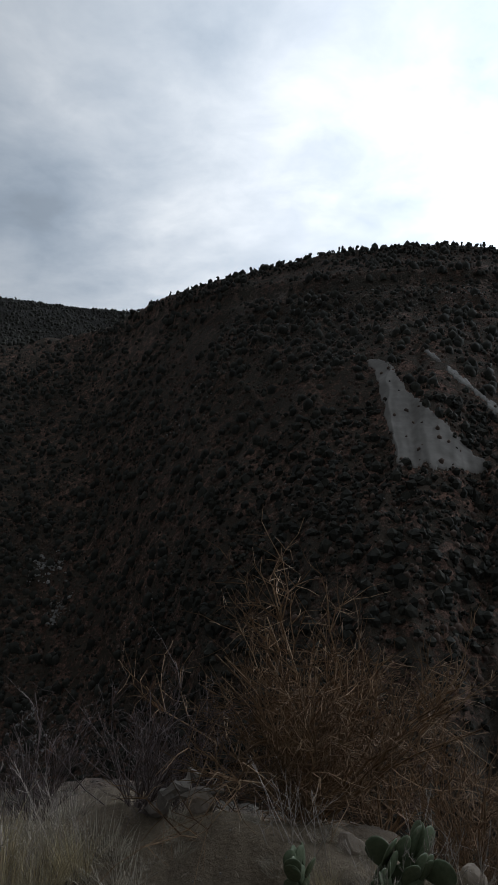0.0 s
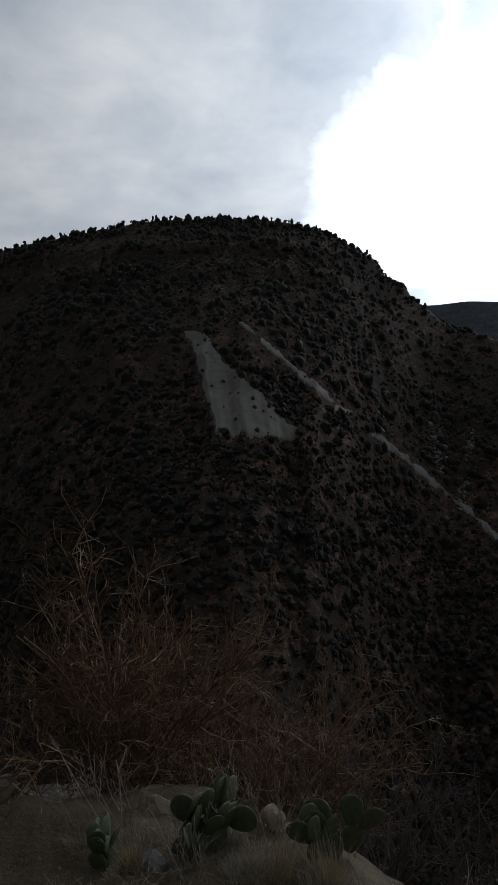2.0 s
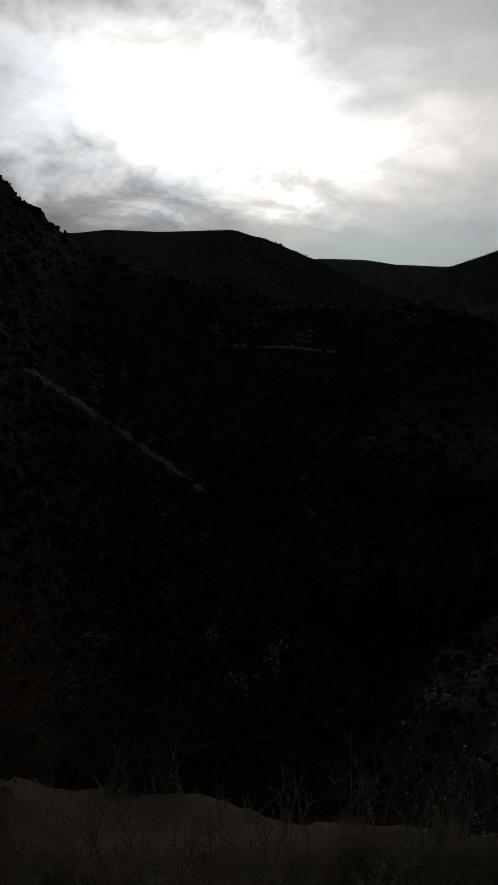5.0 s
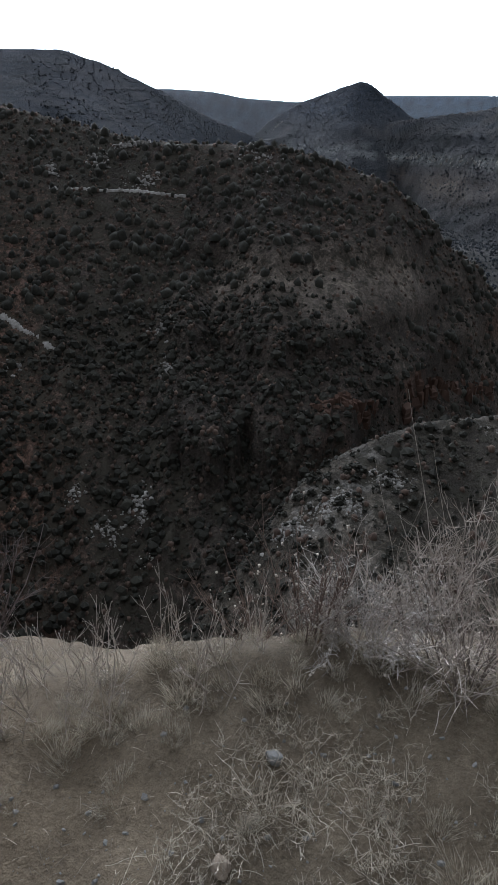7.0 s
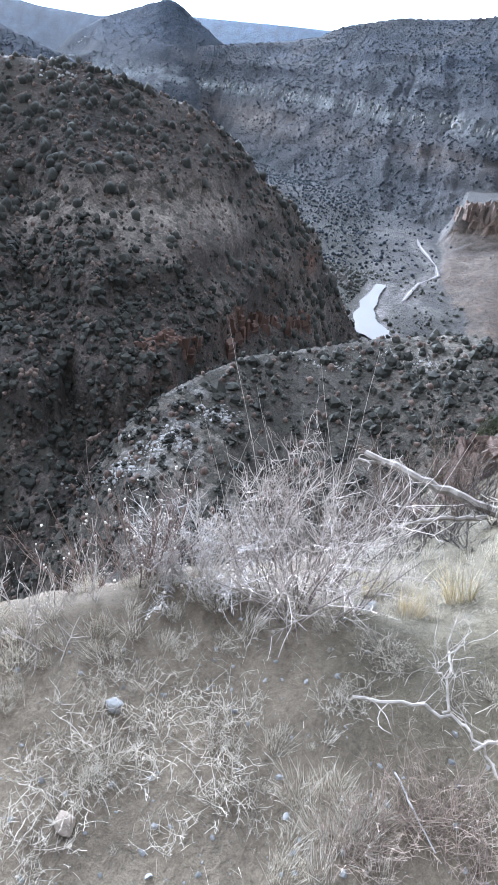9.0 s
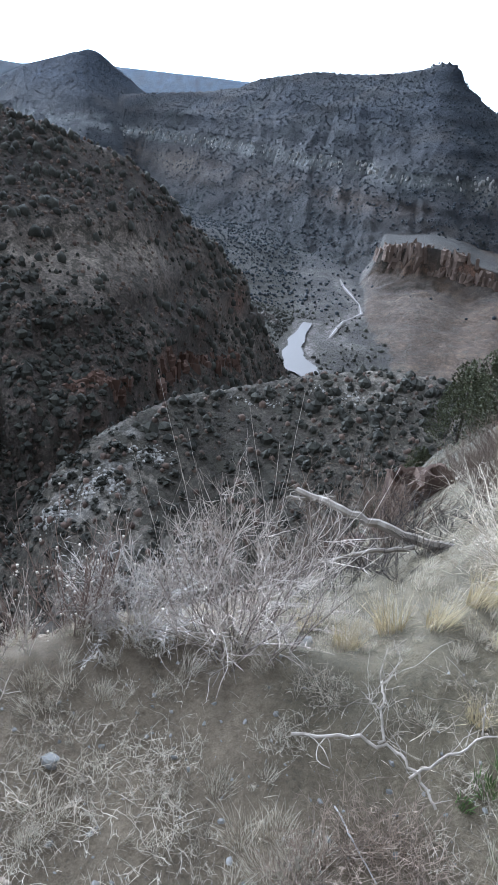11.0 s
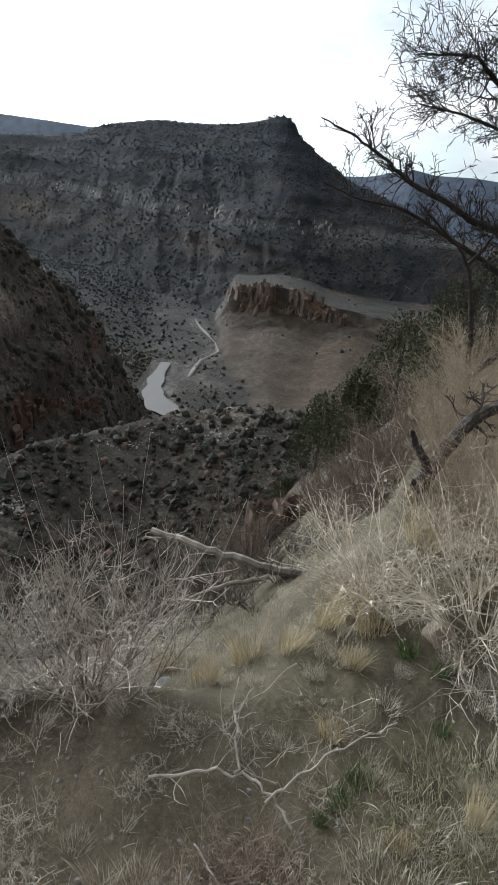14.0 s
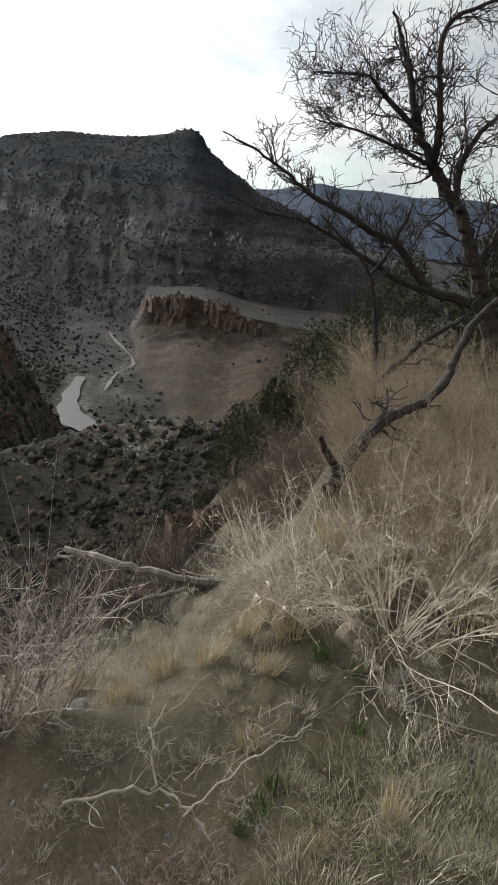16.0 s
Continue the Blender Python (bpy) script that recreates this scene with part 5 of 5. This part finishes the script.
green = tuft("green_weed", 61, 60, 0.06, 1.2, GREEN_WEED, "low green weed sprouting on dirt", 0.0024, "weed")
copies(green, [(1.68, -0.36, 1.0), (1.75, -0.42, 1.0), (1.62, -0.3, 0.7), (2.2, -0.75, 1.0), (2.28, -0.66, 1.1), (1.95, -0.7, 0.8)], "green weeds")
dead = [forb("dead_forb", 65 + k, 26, 0.11, m, "grey dead weed curled on the dirt") for k, m in enumerate((STRAW, CREAM_TWIG, DULL_STRAW))]
for k, ob in enumerate(dead):
    where = []
    for _ in range(10):
        b = rnd.uniform(-26, 120)
        where.append((*polar(b, rnd.uniform(0.45, 1.02) ** 0.6 * np.interp(b, [c[0] for c in RIM], [min(c[1], 3.2) for c in RIM])), rnd.uniform(0.5, 1.2)))
    for x, y in ((1.43, 0.49), (1.33, 0.35), (1.64, 0.21), (1.43, 0.83), (1.06, 0.69), (1.33, 0.62), (1.84, 0.07), (1.63, 0.63), (1.26, 0.67), (1.72, -0.3), (1.58, -0.53), (1.49, -0.28), (1.18, 0.64), (1.31, 0.36), (1.33, 0.77), (1.50, 0.49), (1.56, 0.40), (1.67, 0.2), (1.88, 0.07), (1.70, 0.54), (1.57, 0.78), (1.19, 0.81), (0.98, 0.73), (1.42, 0.55), (1.25, 0.72)):
        where.append((x + rnd.gauss(0, 0.04), y + rnd.gauss(0, 0.04), rnd.uniform(0.35, 0.9)))
    copies(ob, where, "dead weeds")
clump = tuft("bunch_grass", 71, 210, 0.17, 1.25, STRAW, "pale dry bunch grass beside the dirt path", 0.0010, patch=0.10)
where = []
for cx, cy, reach, n, size in ((1.58, -0.80, 0.20, 22, 0.6), (1.95, -0.95, 0.18, 14, 0.6), (2.35, 0.05, 0.15, 9, 0.5), (2.5, -0.25, 0.18, 10, 0.55), (2.35, -0.3, 0.2, 7, 0.45), (2.6, -0.55, 0.15, 7, 0.6), (2.12, 0.22, 0.1, 4, 0.5),
                              (-0.62, 2.42, 0.12, 9, 1.25), (-0.80, 2.62, 0.14, 8, 1.3), (0.7, 2.12, 0.12, 6, 0.9), (1.33, 0.14, 0.09, 6, 0.7), (1.86, 0.95, 0.14, 7, 0.6), (1.98, 0.72, 0.14, 7, 0.6), (1.62, 1.18, 0.14, 6, 0.6)):
    where += [(cx + rnd.gauss(0, reach), cy + rnd.gauss(0, reach), size * rnd.uniform(0.6, 1.15)) for _ in range(n)]
copies(clump, where, "dry bunch grass")
nest = forb("dead_weed_mat", 70, 90, 0.18, MAT_BROWN, "brown mat of matted dead stems")
copies(nest, [(*polar(90, 1.40), 1.0), (*polar(94, 1.47), 1.0), (*polar(97, 1.40), 0.9), (*polar(87, 1.30), 0.8)], "matted dead stems")


# fallen branches and sticks
def branch(name, seed, limbs, mat, label, sides=6, twigs=0, category="branch", crook=0.35):
    """A piece of dead wood: limbs as lines of places with a start and end radius."""
    t, tw = Tubes(seed), Tubes(seed + 7)
    for pts, r0, r1 in limbs:
        pts = np.array(pts, float)
        n = np.linspace(0, len(pts) - 1, len(pts) * 4)
        fine = np.stack([np.interp(n, np.arange(len(pts)), pts[:, k]) for k in range(3)], 1)
        fine = fine + r0 * crook * t.rs.standard_normal(fine.shape) * (fine[:, :1] * 0 + 1)
        t.tube(fine, r0, r1, sides)
        for _ in range(twigs):
            i = t.rs.integers(1, len(fine) - 1)
            q, _d = t.wander(fine[i], t.rs.standard_normal(3) * (1, 1, 0.5) + (0, 0, 0.25), t.rs.uniform(0.05, 0.2), 0.3)
            tw.tube(q, min(r1 * 0.5, 0.004), 0.001)
    ob = tagged(t.mesh(name, mat), label, category)
    if tw.n:
        tagged(tw.mesh("twiggy_crown", mat, ob), kind="stuff")
    return ob


branch("fallen_log", 61, [([(3.43, 0.42, -0.26), (3.38, 0.22, -0.28), (3.36, 0.02, -0.31), (3.36, -0.2, -0.37), (3.42, -0.5, -0.43), (3.5, -0.8, -0.5)], 0.017, 0.034),
                          ([(3.40, 0.30, -0.275), (3.44, 0.46, -0.315)], 0.010, 0.007),
                          ([(3.1, 0.20, -0.44), (3.18, 0.02, -0.38), (3.3, -0.22, -0.38)], 0.008, 0.014)],
       LOG_WOOD, "weathered grey fallen branch with a split end", 7, 10, "log")
branch("dead_stick", 62, [([(1.66, 0.17, 0.03), (1.66, 0.02, 0.06), (1.655, -0.10, 0.07), (1.60, -0.17, 0.06), (1.53, -0.22, 0.03)], 0.0048, 0.0035),
                          ([(1.655, -0.07, 0.07), (1.73, -0.06, 0.12), (1.80, -0.045, 0.16), (1.87, -0.05, 0.20)], 0.0042, 0.0016),
                          ([(1.72, -0.055, 0.12), (1.74, 0.0, 0.15)], 0.003, 0.0015), ([(1.78, -0.045, 0.15), (1.79, -0.09, 0.2)], 0.003, 0.0015),
                          ([(1.60, -0.15, 0.06), (1.67, -0.26, 0.10), (1.74, -0.38, 0.14), (1.80, -0.50, 0.15)], 0.0042, 0.0016),
                          ([(1.71, -0.32, 0.12), (1.77, -0.31, 0.21)], 0.003, 0.0012)],
       WARM_WOOD, "bleached forked dead branch lying on the dirt", 6, 9, "stick", 1.1)
branch("dead_stick", 63, [([(1.50, 0.02, 0.0), (1.42, -0.02, 0.02), (1.34, -0.09, 0.0)], 0.0028, 0.0016)], DEADWOOD, "thin bleached stick on the dirt", 5, 0, "stick")
branch("dead_stick", 64, [([(2.1, -1.0, 0.03), (2.0, -0.85, 0.05), (1.9, -1.15, 0.03)], 0.004, 0.002), ([(2.05, -0.9, 0.04), (2.3, -0.95, 0.04)], 0.004, 0.002)], DEADWOOD, "pale crooked stick at the foot of a bush", 5, 3, "stick")
branch("stump", 65, [([(-0.32, 2.86, -0.1), (-0.24, 2.84, 0.0), (-0.14, 2.86, 0.03)], 0.035, 0.02), ([(-0.24, 2.84, -0.02), (-0.05, 2.9, -0.03)], 0.02, 0.012)], LOG_WOOD, "grey rotten stump at the rim", 7, 3, "stump")


# stones
def stone(name, seed, x, y, size, squash, mat, label, sink=0.25, category="stone", rugged=1.0):
    bm = bmesh.new()
    bmesh.ops.create_icosphere(bm, subdivisions=3, radius=1.0)
    rs = random.Random(seed)
    shift = Vector((rs.random() * 9, rs.random() * 9, rs.random() * 9))
    cuts = [Vector((rs.gauss(0, 1), rs.gauss(0, 1), rs.gauss(0, 1))).normalized() for _ in range(9)]
    for v in bm.verts:
        p = v.co.copy()
        for c in cuts:
            d = p.dot(c) - (0.72 if rugged == 1.0 else 0.5)
            if d > 0:
                p -= c * d * 0.9
        v.co = p * (1 + rugged * (0.12 * noise.noise(p * 1.7 + shift) + 0.05 * noise.noise(p * 5 + shift)))
        v.co = Vector((v.co.x, v.co.y * 0.75, v.co.z * squash)) * size
    me = bpy.data.meshes.new(name)
    bm.to_mesh(me)
    bm.free()
    me.materials.append(mat)
    ob = tagged(new(name, me), label, category)
    ob.matrix_basis = pose(x, y, float(height(x, y)[0]) + size * squash * (0.8 - 2 * sink), 0, 0, rs.uniform(0, 360))
    return ob


stone("stone", 1, 1.42, 0.74, 0.029, 0.7, STONE_GREY, "bluish grey stone on the dirt")
stone("stone", 2, 1.11, 0.69, 0.03, 0.6, STONE_TAN, "tan flat stone among grass")
stone("stone", 3, 2.25, 0.20, 0.055, 0.55, STONE_GREY, "pale grey stone in dry grass")
stone("stone", 4, 2.38, -0.80, 0.085, 0.9, STONE_TAN, "pale angular stone block under the bush")
stone("stone", 5, 0.36, 2.28, 0.06, 0.5, STONE_GREY, "flat whitish stone beside the cactus")
stone("stone", 6, 0.78, 2.36, 0.06, 0.8, STONE_TAN, "pinkish tan boulder behind the cactus", category="boulder")
stone("stone", 7, 0.42, 2.6, 0.07, 0.6, STONE_TAN, "tan boulder in the dry grass", category="boulder")
stone("stone", 8, -0.14, 2.84, 0.07, 0.8, STONE_TAN, "small tan rock beside the stump")
stone("boulder", 9, 12.75, -1.5, 0.85, 0.95, ROCK_RED, "dark red-brown boulder with a shadowed hollow", 0.18, "boulder", 3.2)
stone("boulder", 10, 11.5, -0.1, 0.8, 0.9, ROCK_RED, "dark red-brown boulder on the slope", 0.25, "boulder", 3.0)
stone("boulder", 11, 13.6, -1.0, 0.9, 0.8, ROCK_RED, "rusty brown boulder on the brushy slope", 0.25, "boulder", 3.0)


def tree_stump(name, seed, x, y, tall, wide, mat, label):
    """A broken, hollow old stump: outer bark, splintered rim and the hollow inside."""
    rs = np.random.default_rng(seed)
    n = 16
    a = np.arange(n) * 2 * math.pi / n
    lobes = 1 + 0.16 * np.sin(3 * a + 1.0) + 0.10 * rs.standard_normal(n)
    crown = 1 + 0.07 * rs.standard_normal(n)
    rings = []
    for h, q in ((-0.2, 1.35), (0.05, 1.12), (0.35, 0.95), (0.7, 0.92)):
        rings.append(np.stack([np.cos(a) * lobes * q * wide, np.sin(a) * lobes * q * wide, np.full(n, h * tall)], 1))
    for h, q in ((1.0, 0.86), (0.97, 0.66), (0.45, 0.55), (0.15, 0.30)):
        top = h * tall * (crown if h > 0.9 else 1.0)
        rings.append(np.stack([np.cos(a) * lobes * q * wide, np.sin(a) * lobes * q * wide, np.zeros(n) + top], 1))
    v = np.concatenate(rings) * (1 + 0.03 * rs.standard_normal((8 * n, 1)))
    i = np.arange(n)
    j = (i + 1) % n
    f = np.concatenate([np.stack([i + k * n, j + k * n, j + k * n + n, i + k * n + n], 1) for k in range(7)])
    ob = mesh_object(name, v, f, mat)
    ob.matrix_basis = on_land(x, y, rs.uniform(0, 360))
    return tagged(ob, label, "stump")


tree_stump("tree_stump", 3, 0.32 + 7.0 * math.sin(radians(93.4)), 7.0 * math.cos(radians(93.4)), 0.58, 0.24, ROCK_RED, "dark red-brown hollow tree stump on the brushy slope")
tree_stump("tree_stump", 5, 0.32 + 7.4 * math.sin(radians(96.3)), 7.4 * math.cos(radians(96.3)), 0.34, 0.22, ROCK_RED, "low broken red-brown stump among brush")


def pebbles_and_litter():
    b = rng.uniform(-28, 124, 2600)
    r = rng.uniform(0.7, 1.0, 2600) ** 0.5 * np.minimum(along(RIM, 1, b), 3.4) * rng.uniform(0.35, 1.05, 2600)
    x, y = r * np.sin(np.radians(b)), r * np.cos(np.radians(b))
    z = height(x, y)
    scatter("pebbles", np.stack([x, y, z], 1), 0.0018 + 0.010 * rng.random(2600) ** 5, BOULDERS, STONE_GREY, "small grey pebbles and grit on the dirt", "pebbles", 0.0, False)
    t = Tubes(71)
    n = 4200
    b = rng.uniform(-28, 124, n)
    clump = np.clip(0.5 + 1.6 * fbm(b / 9.0, b * 0, 1.0, 2, 171), 0, 1)
    r = np.minimum(along(RIM, 1, b), 3.4) * rng.uniform(0.3, 1.08, n) ** 0.7
    x, y = r * np.sin(np.radians(b)), r * np.cos(np.radians(b))
    keep = rng.random(n) < np.clip(0.55 + 2.2 * fbm(x, y, 0.35, 3, 173), 0.05, 1)
    z = height(x, y)
    for px, py, pz in np.stack([x, y, z], 1)[keep]:
        a, ln = rng.uniform(0, 6.283), rng.uniform(0.01, 0.05)
        root = np.array([px, py, pz + 0.003])
        t.blade(root, root + ln * np.array([math.cos(a), math.sin(a), rng.uniform(-0.02, 0.22)]), 0.006, 0.0007)
    tagged(t.mesh("dry_litter", DULL_STRAW), "bleached straw and dead stems strewn over the dirt", "litter", kind="stuff")


pebbles_and_litter()


# prickly pear
def pad_mesh(seed):
    bm = bmesh.new()
    bmesh.ops.create_uvsphere(bm, u_segments=18, v_segments=10, radius=1.0)
    rs = random.Random(seed)
    for v in bm.verts:
        x, y, z = v.co
        w = 0.80 + 0.22 * z
        v.co = Vector((x * w * 0.072, y * 0.013 * (1 + 0.15 * rs.random()), (z + 0.95) * 0.085))
    for f in bm.faces:
        f.smooth = True
    me = bpy.data.meshes.new("pad")
    bm.to_mesh(me)
    bm.free()
    me.materials.append(CACTUS)
    return me


PADS = [pad_mesh(k) for k in range(3)]


def prickly_pear(x, y, turn, size, seed, label):
    rs = random.Random(seed)
    root = tagged(new("prickly_pear", None), label, "cactus")
    root.matrix_basis = on_land(x, y, turn, size, 0.02)
    for k in range(4):
        lx, ly, tz = rs.uniform(-0.13, 0.13), rs.uniform(-0.06, 0.06), rs.uniform(-50, 50)
        m = pose(lx, ly, 0, rs.uniform(-14, 14), rs.uniform(-18, 18), tz)
        p = new("pad", PADS[k % 3])
        p.parent, p.matrix_basis = root, m
        for j in range(rs.choice([1, 2, 2, 3])):
            a = rs.uniform(-52, 52)
            top = m @ pose(0.055 * math.sin(radians(a)), 0, 0.085 + 0.07 * math.cos(radians(a)), rs.uniform(-18, 18), a, rs.uniform(-25, 25))
            s = rs.uniform(0.7, 1.0)
            q = new("pad", PADS[(k + j) % 3])
            q.parent, q.matrix_basis = root, top @ Matrix.Diagonal((s, s, s, 1))
    return root


prickly_pear(0.25, 2.33, 20, 0.5, 1, "low green prickly pear with rounded pads")
prickly_pear(0.47, 2.36, -10, 0.75, 2, "tall green prickly pear with stacked flat pads")
prickly_pear(0.56, 2.31, 30, 0.6, 3, "green prickly pear in dry grass")
prickly_pear(0.93, 2.2, 10, 0.7, 4, "blue-green prickly pear with large round pads")


# trees
def at(b, rise, r):
    x, y, z = spot(b, r, rise)
    return x + 0.32, y, z


def grow(t, tw, p, d, length, rad, level, spread=0.75, up=0.05):
    """A crooked thorn-tree limb: it turns aside at each knot, forks there, and ends in short stiff spurs."""
    n = 6 if level < 2 else 4 if level < 4 else 1
    pts, e = t.wander(p, d, length, 0.24, up, n)
    (t if level < 2 else tw).tube(pts, rad, rad * 0.55, 5 if level < 2 else 3)
    if level >= 4:
        return
    for k in range([4, 4, 3, 2][level]):
        i = t.rs.integers(1, n + 1)
        q = (pts[i] - pts[i - 1]) / np.linalg.norm(pts[i] - pts[i - 1])
        grow(t, tw, pts[i], off(t.rs, q, spread), length * t.rs.uniform(0.34, 0.66), max(rad * 0.58, 0.0028), level + 1, spread, up)


def thorn_tree(name, seed, limbs, label, first=1):
    """A bare tree: main limbs as lines of places, forks along them."""
    t, tw = Tubes(seed), Tubes(seed + 1)
    for pts, r0, r1, forks, reach in limbs:
        pts = np.array(pts, float)
        n = np.linspace(0, len(pts) - 1, len(pts) * 5)
        f = np.stack([np.interp(n, np.arange(len(pts)), pts[:, k]) for k in range(3)], 1)
        for _ in range(2):
            f[1:-1] = 0.25 * f[:-2] + 0.5 * f[1:-1] + 0.25 * f[2:]
        f = f + 0.10 * r0 * t.rs.standard_normal(f.shape)
        t.tube(f, r0, r1, 8)
        for _ in range(forks):
            i = t.rs.integers(len(f) // 5, int(0.9 * len(f)))
            d = (f[i + 1] - f[i]) / np.linalg.norm(f[i + 1] - f[i])
            grow(t, tw, f[i], off(t.rs, d, 0.6), reach * t.rs.uniform(0.6, 1.15), min(max(0.22 * r0, r1) * 0.55, 0.011), first)
    ob = t.mesh(name, BARK)
    tagged(tw.mesh("twiggy_crown", BARK, ob), kind="stuff")
    return tagged(ob, label, "tree")


thorn_tree("thorn_tree", 91, [
    ([at(118.6, -12.8, 6.50), at(117.1, -8.5, 6.46), at(115.9, -6.4, 6.43), at(115.1, -4.4, 6.39), at(114.0, -2.2, 6.35), at(112.6, 0.5, 6.32), at(111.0, 2.1, 6.28), at(109.8, 3.6, 6.25), at(108.2, 5.9, 6.21), at(107.2, 9.2, 6.17), at(106.2, 11.1, 6.14), at(105.0, 13.2, 6.10)], 0.095, 0.010, 40, 0.40),
    ([at(109.8, 3.6, 6.25), at(109.9, 5.3, 6.29), at(109.7, 6.9, 6.32), at(109.1, 9.4, 6.36), at(108.7, 11.8, 6.39), at(109.2, 13.2, 6.43), at(111.9, 14.3, 6.46), at(113.6, 15.0, 6.50)], 0.034, 0.010, 34, 0.40),
    ([at(108.2, 5.9, 6.10), at(106.5, 7.1, 6.04), at(105.1, 8.2, 5.98), at(104.0, 9.2, 5.92), at(102.0, 9.1, 5.86), at(99.7, 9.0, 5.80)], 0.026, 0.005, 40, 0.36),
    ([at(109.8, 3.6, 6.20), at(108.9, 3.8, 6.10), at(106.6, 4.7, 6.00), at(103.5, 5.5, 5.90), at(100.5, 5.8, 5.80)], 0.024, 0.005, 32, 0.34),
    ([at(115.9, -6.4, 6.40), at(113.7, -5.9, 6.33), at(111.5, -5.7, 6.25), at(109.9, -4.3, 6.18), at(108.3, -2.3, 6.10), at(106.7, -2.0, 6.03), at(103.6, -0.5, 5.95), at(101.6, 0.1, 5.88), at(100.2, 0.8, 5.80), at(98.5, 2.1, 5.72), at(96.2, 3.2, 5.65), at(93.6, 4.2, 5.58)], 0.050, 0.005, 46, 0.26),
    ([at(111.5, -5.7, 6.20), at(108.9, -5.3, 6.10), at(107.1, -4.3, 6.00), at(105.0, -3.4, 5.90), at(103.6, -2.7, 5.80), at(100.6, -1.5, 5.70), at(97.4, -1.3, 5.60), at(94.3, -0.3, 5.50)], 0.030, 0.005, 30, 0.30),
    ([at(112.6, 0.5, 6.20), at(112.0, 1.6, 6.30), at(111.8, 3.8, 6.40), at(112.7, 6.1, 6.50), at(114.0, 7.5, 6.60), at(115.8, 9.5, 6.70)], 0.036, 0.012, 26, 0.42),
    ([at(114.6, -3.2, 6.40), at(115.6, -1.0, 6.57), at(116.3, 2.0, 6.73), at(117.4, 4.8, 6.90)], 0.045, 0.015, 24, 0.5),
], "bare dark thorn tree with crooked zigzag branches on the bank")
thorn_tree("leaning_trunk", 93, [
    ([at(106.4, -23.2, 3.20), at(107.1, -21.6, 3.34), at(108.0, -19.6, 3.48), at(109.2, -17.3, 3.62), at(110.4, -16.1, 3.76), at(110.9, -15.8, 3.90), at(112.7, -14.7, 4.04), at(114.3, -12.8, 4.18), at(114.6, -10.1, 4.32), at(115.5, -7.4, 4.46), at(116.8, -5.5, 4.60)], 0.045, 0.022, 4, 0.35),
    ([at(106.9, -21.7, 3.20), at(106.2, -20.6, 3.17), at(105.4, -19.8, 3.15), at(104.9, -18.9, 3.12)], 0.026, 0.012, 0, 0.2),
], "leaning dark dead trunk with a snapped stub")
thorn_tree("thorn_sapling", 95, [
    ([at(108.6, -14.2, 6.00), at(108.3, -11.9, 5.97), at(107.9, -9.6, 5.94), at(107.4, -7.4, 5.91), at(106.6, -5.0, 5.89), at(105.6, -3.8, 5.86), at(103.8, -2.5, 5.83), at(101.9, -0.9, 5.80)], 0.028, 0.006, 16, 0.30),
    ([at(106.6, -5.0, 5.95), at(107.6, -3.6, 5.94), at(108.2, -1.8, 5.93), at(108.8, -0.5, 5.91), at(108.9, 1.1, 5.90)], 0.018, 0.005, 10, 0.30),
    ([at(108.9, -14.2, 5.60), at(109.1, -13.0, 5.68), at(110.4, -11.5, 5.76), at(111.7, -9.7, 5.84), at(113.3, -8.4, 5.92), at(114.8, -7.1, 6.00)], 0.032, 0.018, 8, 0.36),
], "slender bare thorn sapling with forked top")


def juniper(name, seed, x, y, tall, wide, label, leaves=7500):
    """A dense evergreen: short trunk, boughs, many small leaf sprays."""
    t = Tubes(seed)
    rs = t.rs
    root = Tubes(seed + 3)
    root.tube([(0, 0, -0.2), (0.02, 0, tall * 0.3), (0, 0.03, tall * 0.8)], 0.05 * tall * 0.5, 0.02, 6)
    for _ in range(leaves):
        h = rs.uniform(0.03, 1) ** 0.8
        a = rs.uniform(0, 6.283)
        lob = 0.72 + 0.22 * math.sin(3 * a + seed) + 0.22 * math.sin(5 * a + 7 * h) + 0.15 * math.sin(11 * h + 2 * a)
        q = wide * 0.5 * lob * (1.02 - h) ** 0.5 * rs.uniform(0.3, 1) ** 0.4
        c = np.array([math.cos(a) * q, math.sin(a) * q, h * tall * (0.9 + 0.1 * math.sin(4 * a + seed))])
        d = off(rs, np.array([math.cos(a), math.sin(a), 0.9]), 0.8)
        t.leaf(c, c + d * rs.uniform(0.05, 0.15), 0.026)
    ob = root.mesh(name, BARK)
    tagged(t.mesh("foliage", NEAR_JUNIPER, ob), kind="stuff")
    ob.matrix_basis = on_land(x, y)
    return tagged(ob, label, "tree")


juniper("juniper_tree", 81, *polar(117.2, 9.0), 2.3, 2.0, "dark green juniper behind the thorn tree", 6000)
for k, (b, r, tl) in enumerate([(97.5, 26, 3.4), (100.2, 23, 3.4), (103.2, 25, 4.6), (106.5, 22, 4.2), (109.5, 24, 4.4), (95.0, 36, 3.0), (101.5, 34, 4.4), (92, 44, 3.2)]):
    juniper("juniper_tree", 83 + 4 * k, *polar(b, r), tl, tl * 1.05, "dense dark green juniper on the slope below the rim")
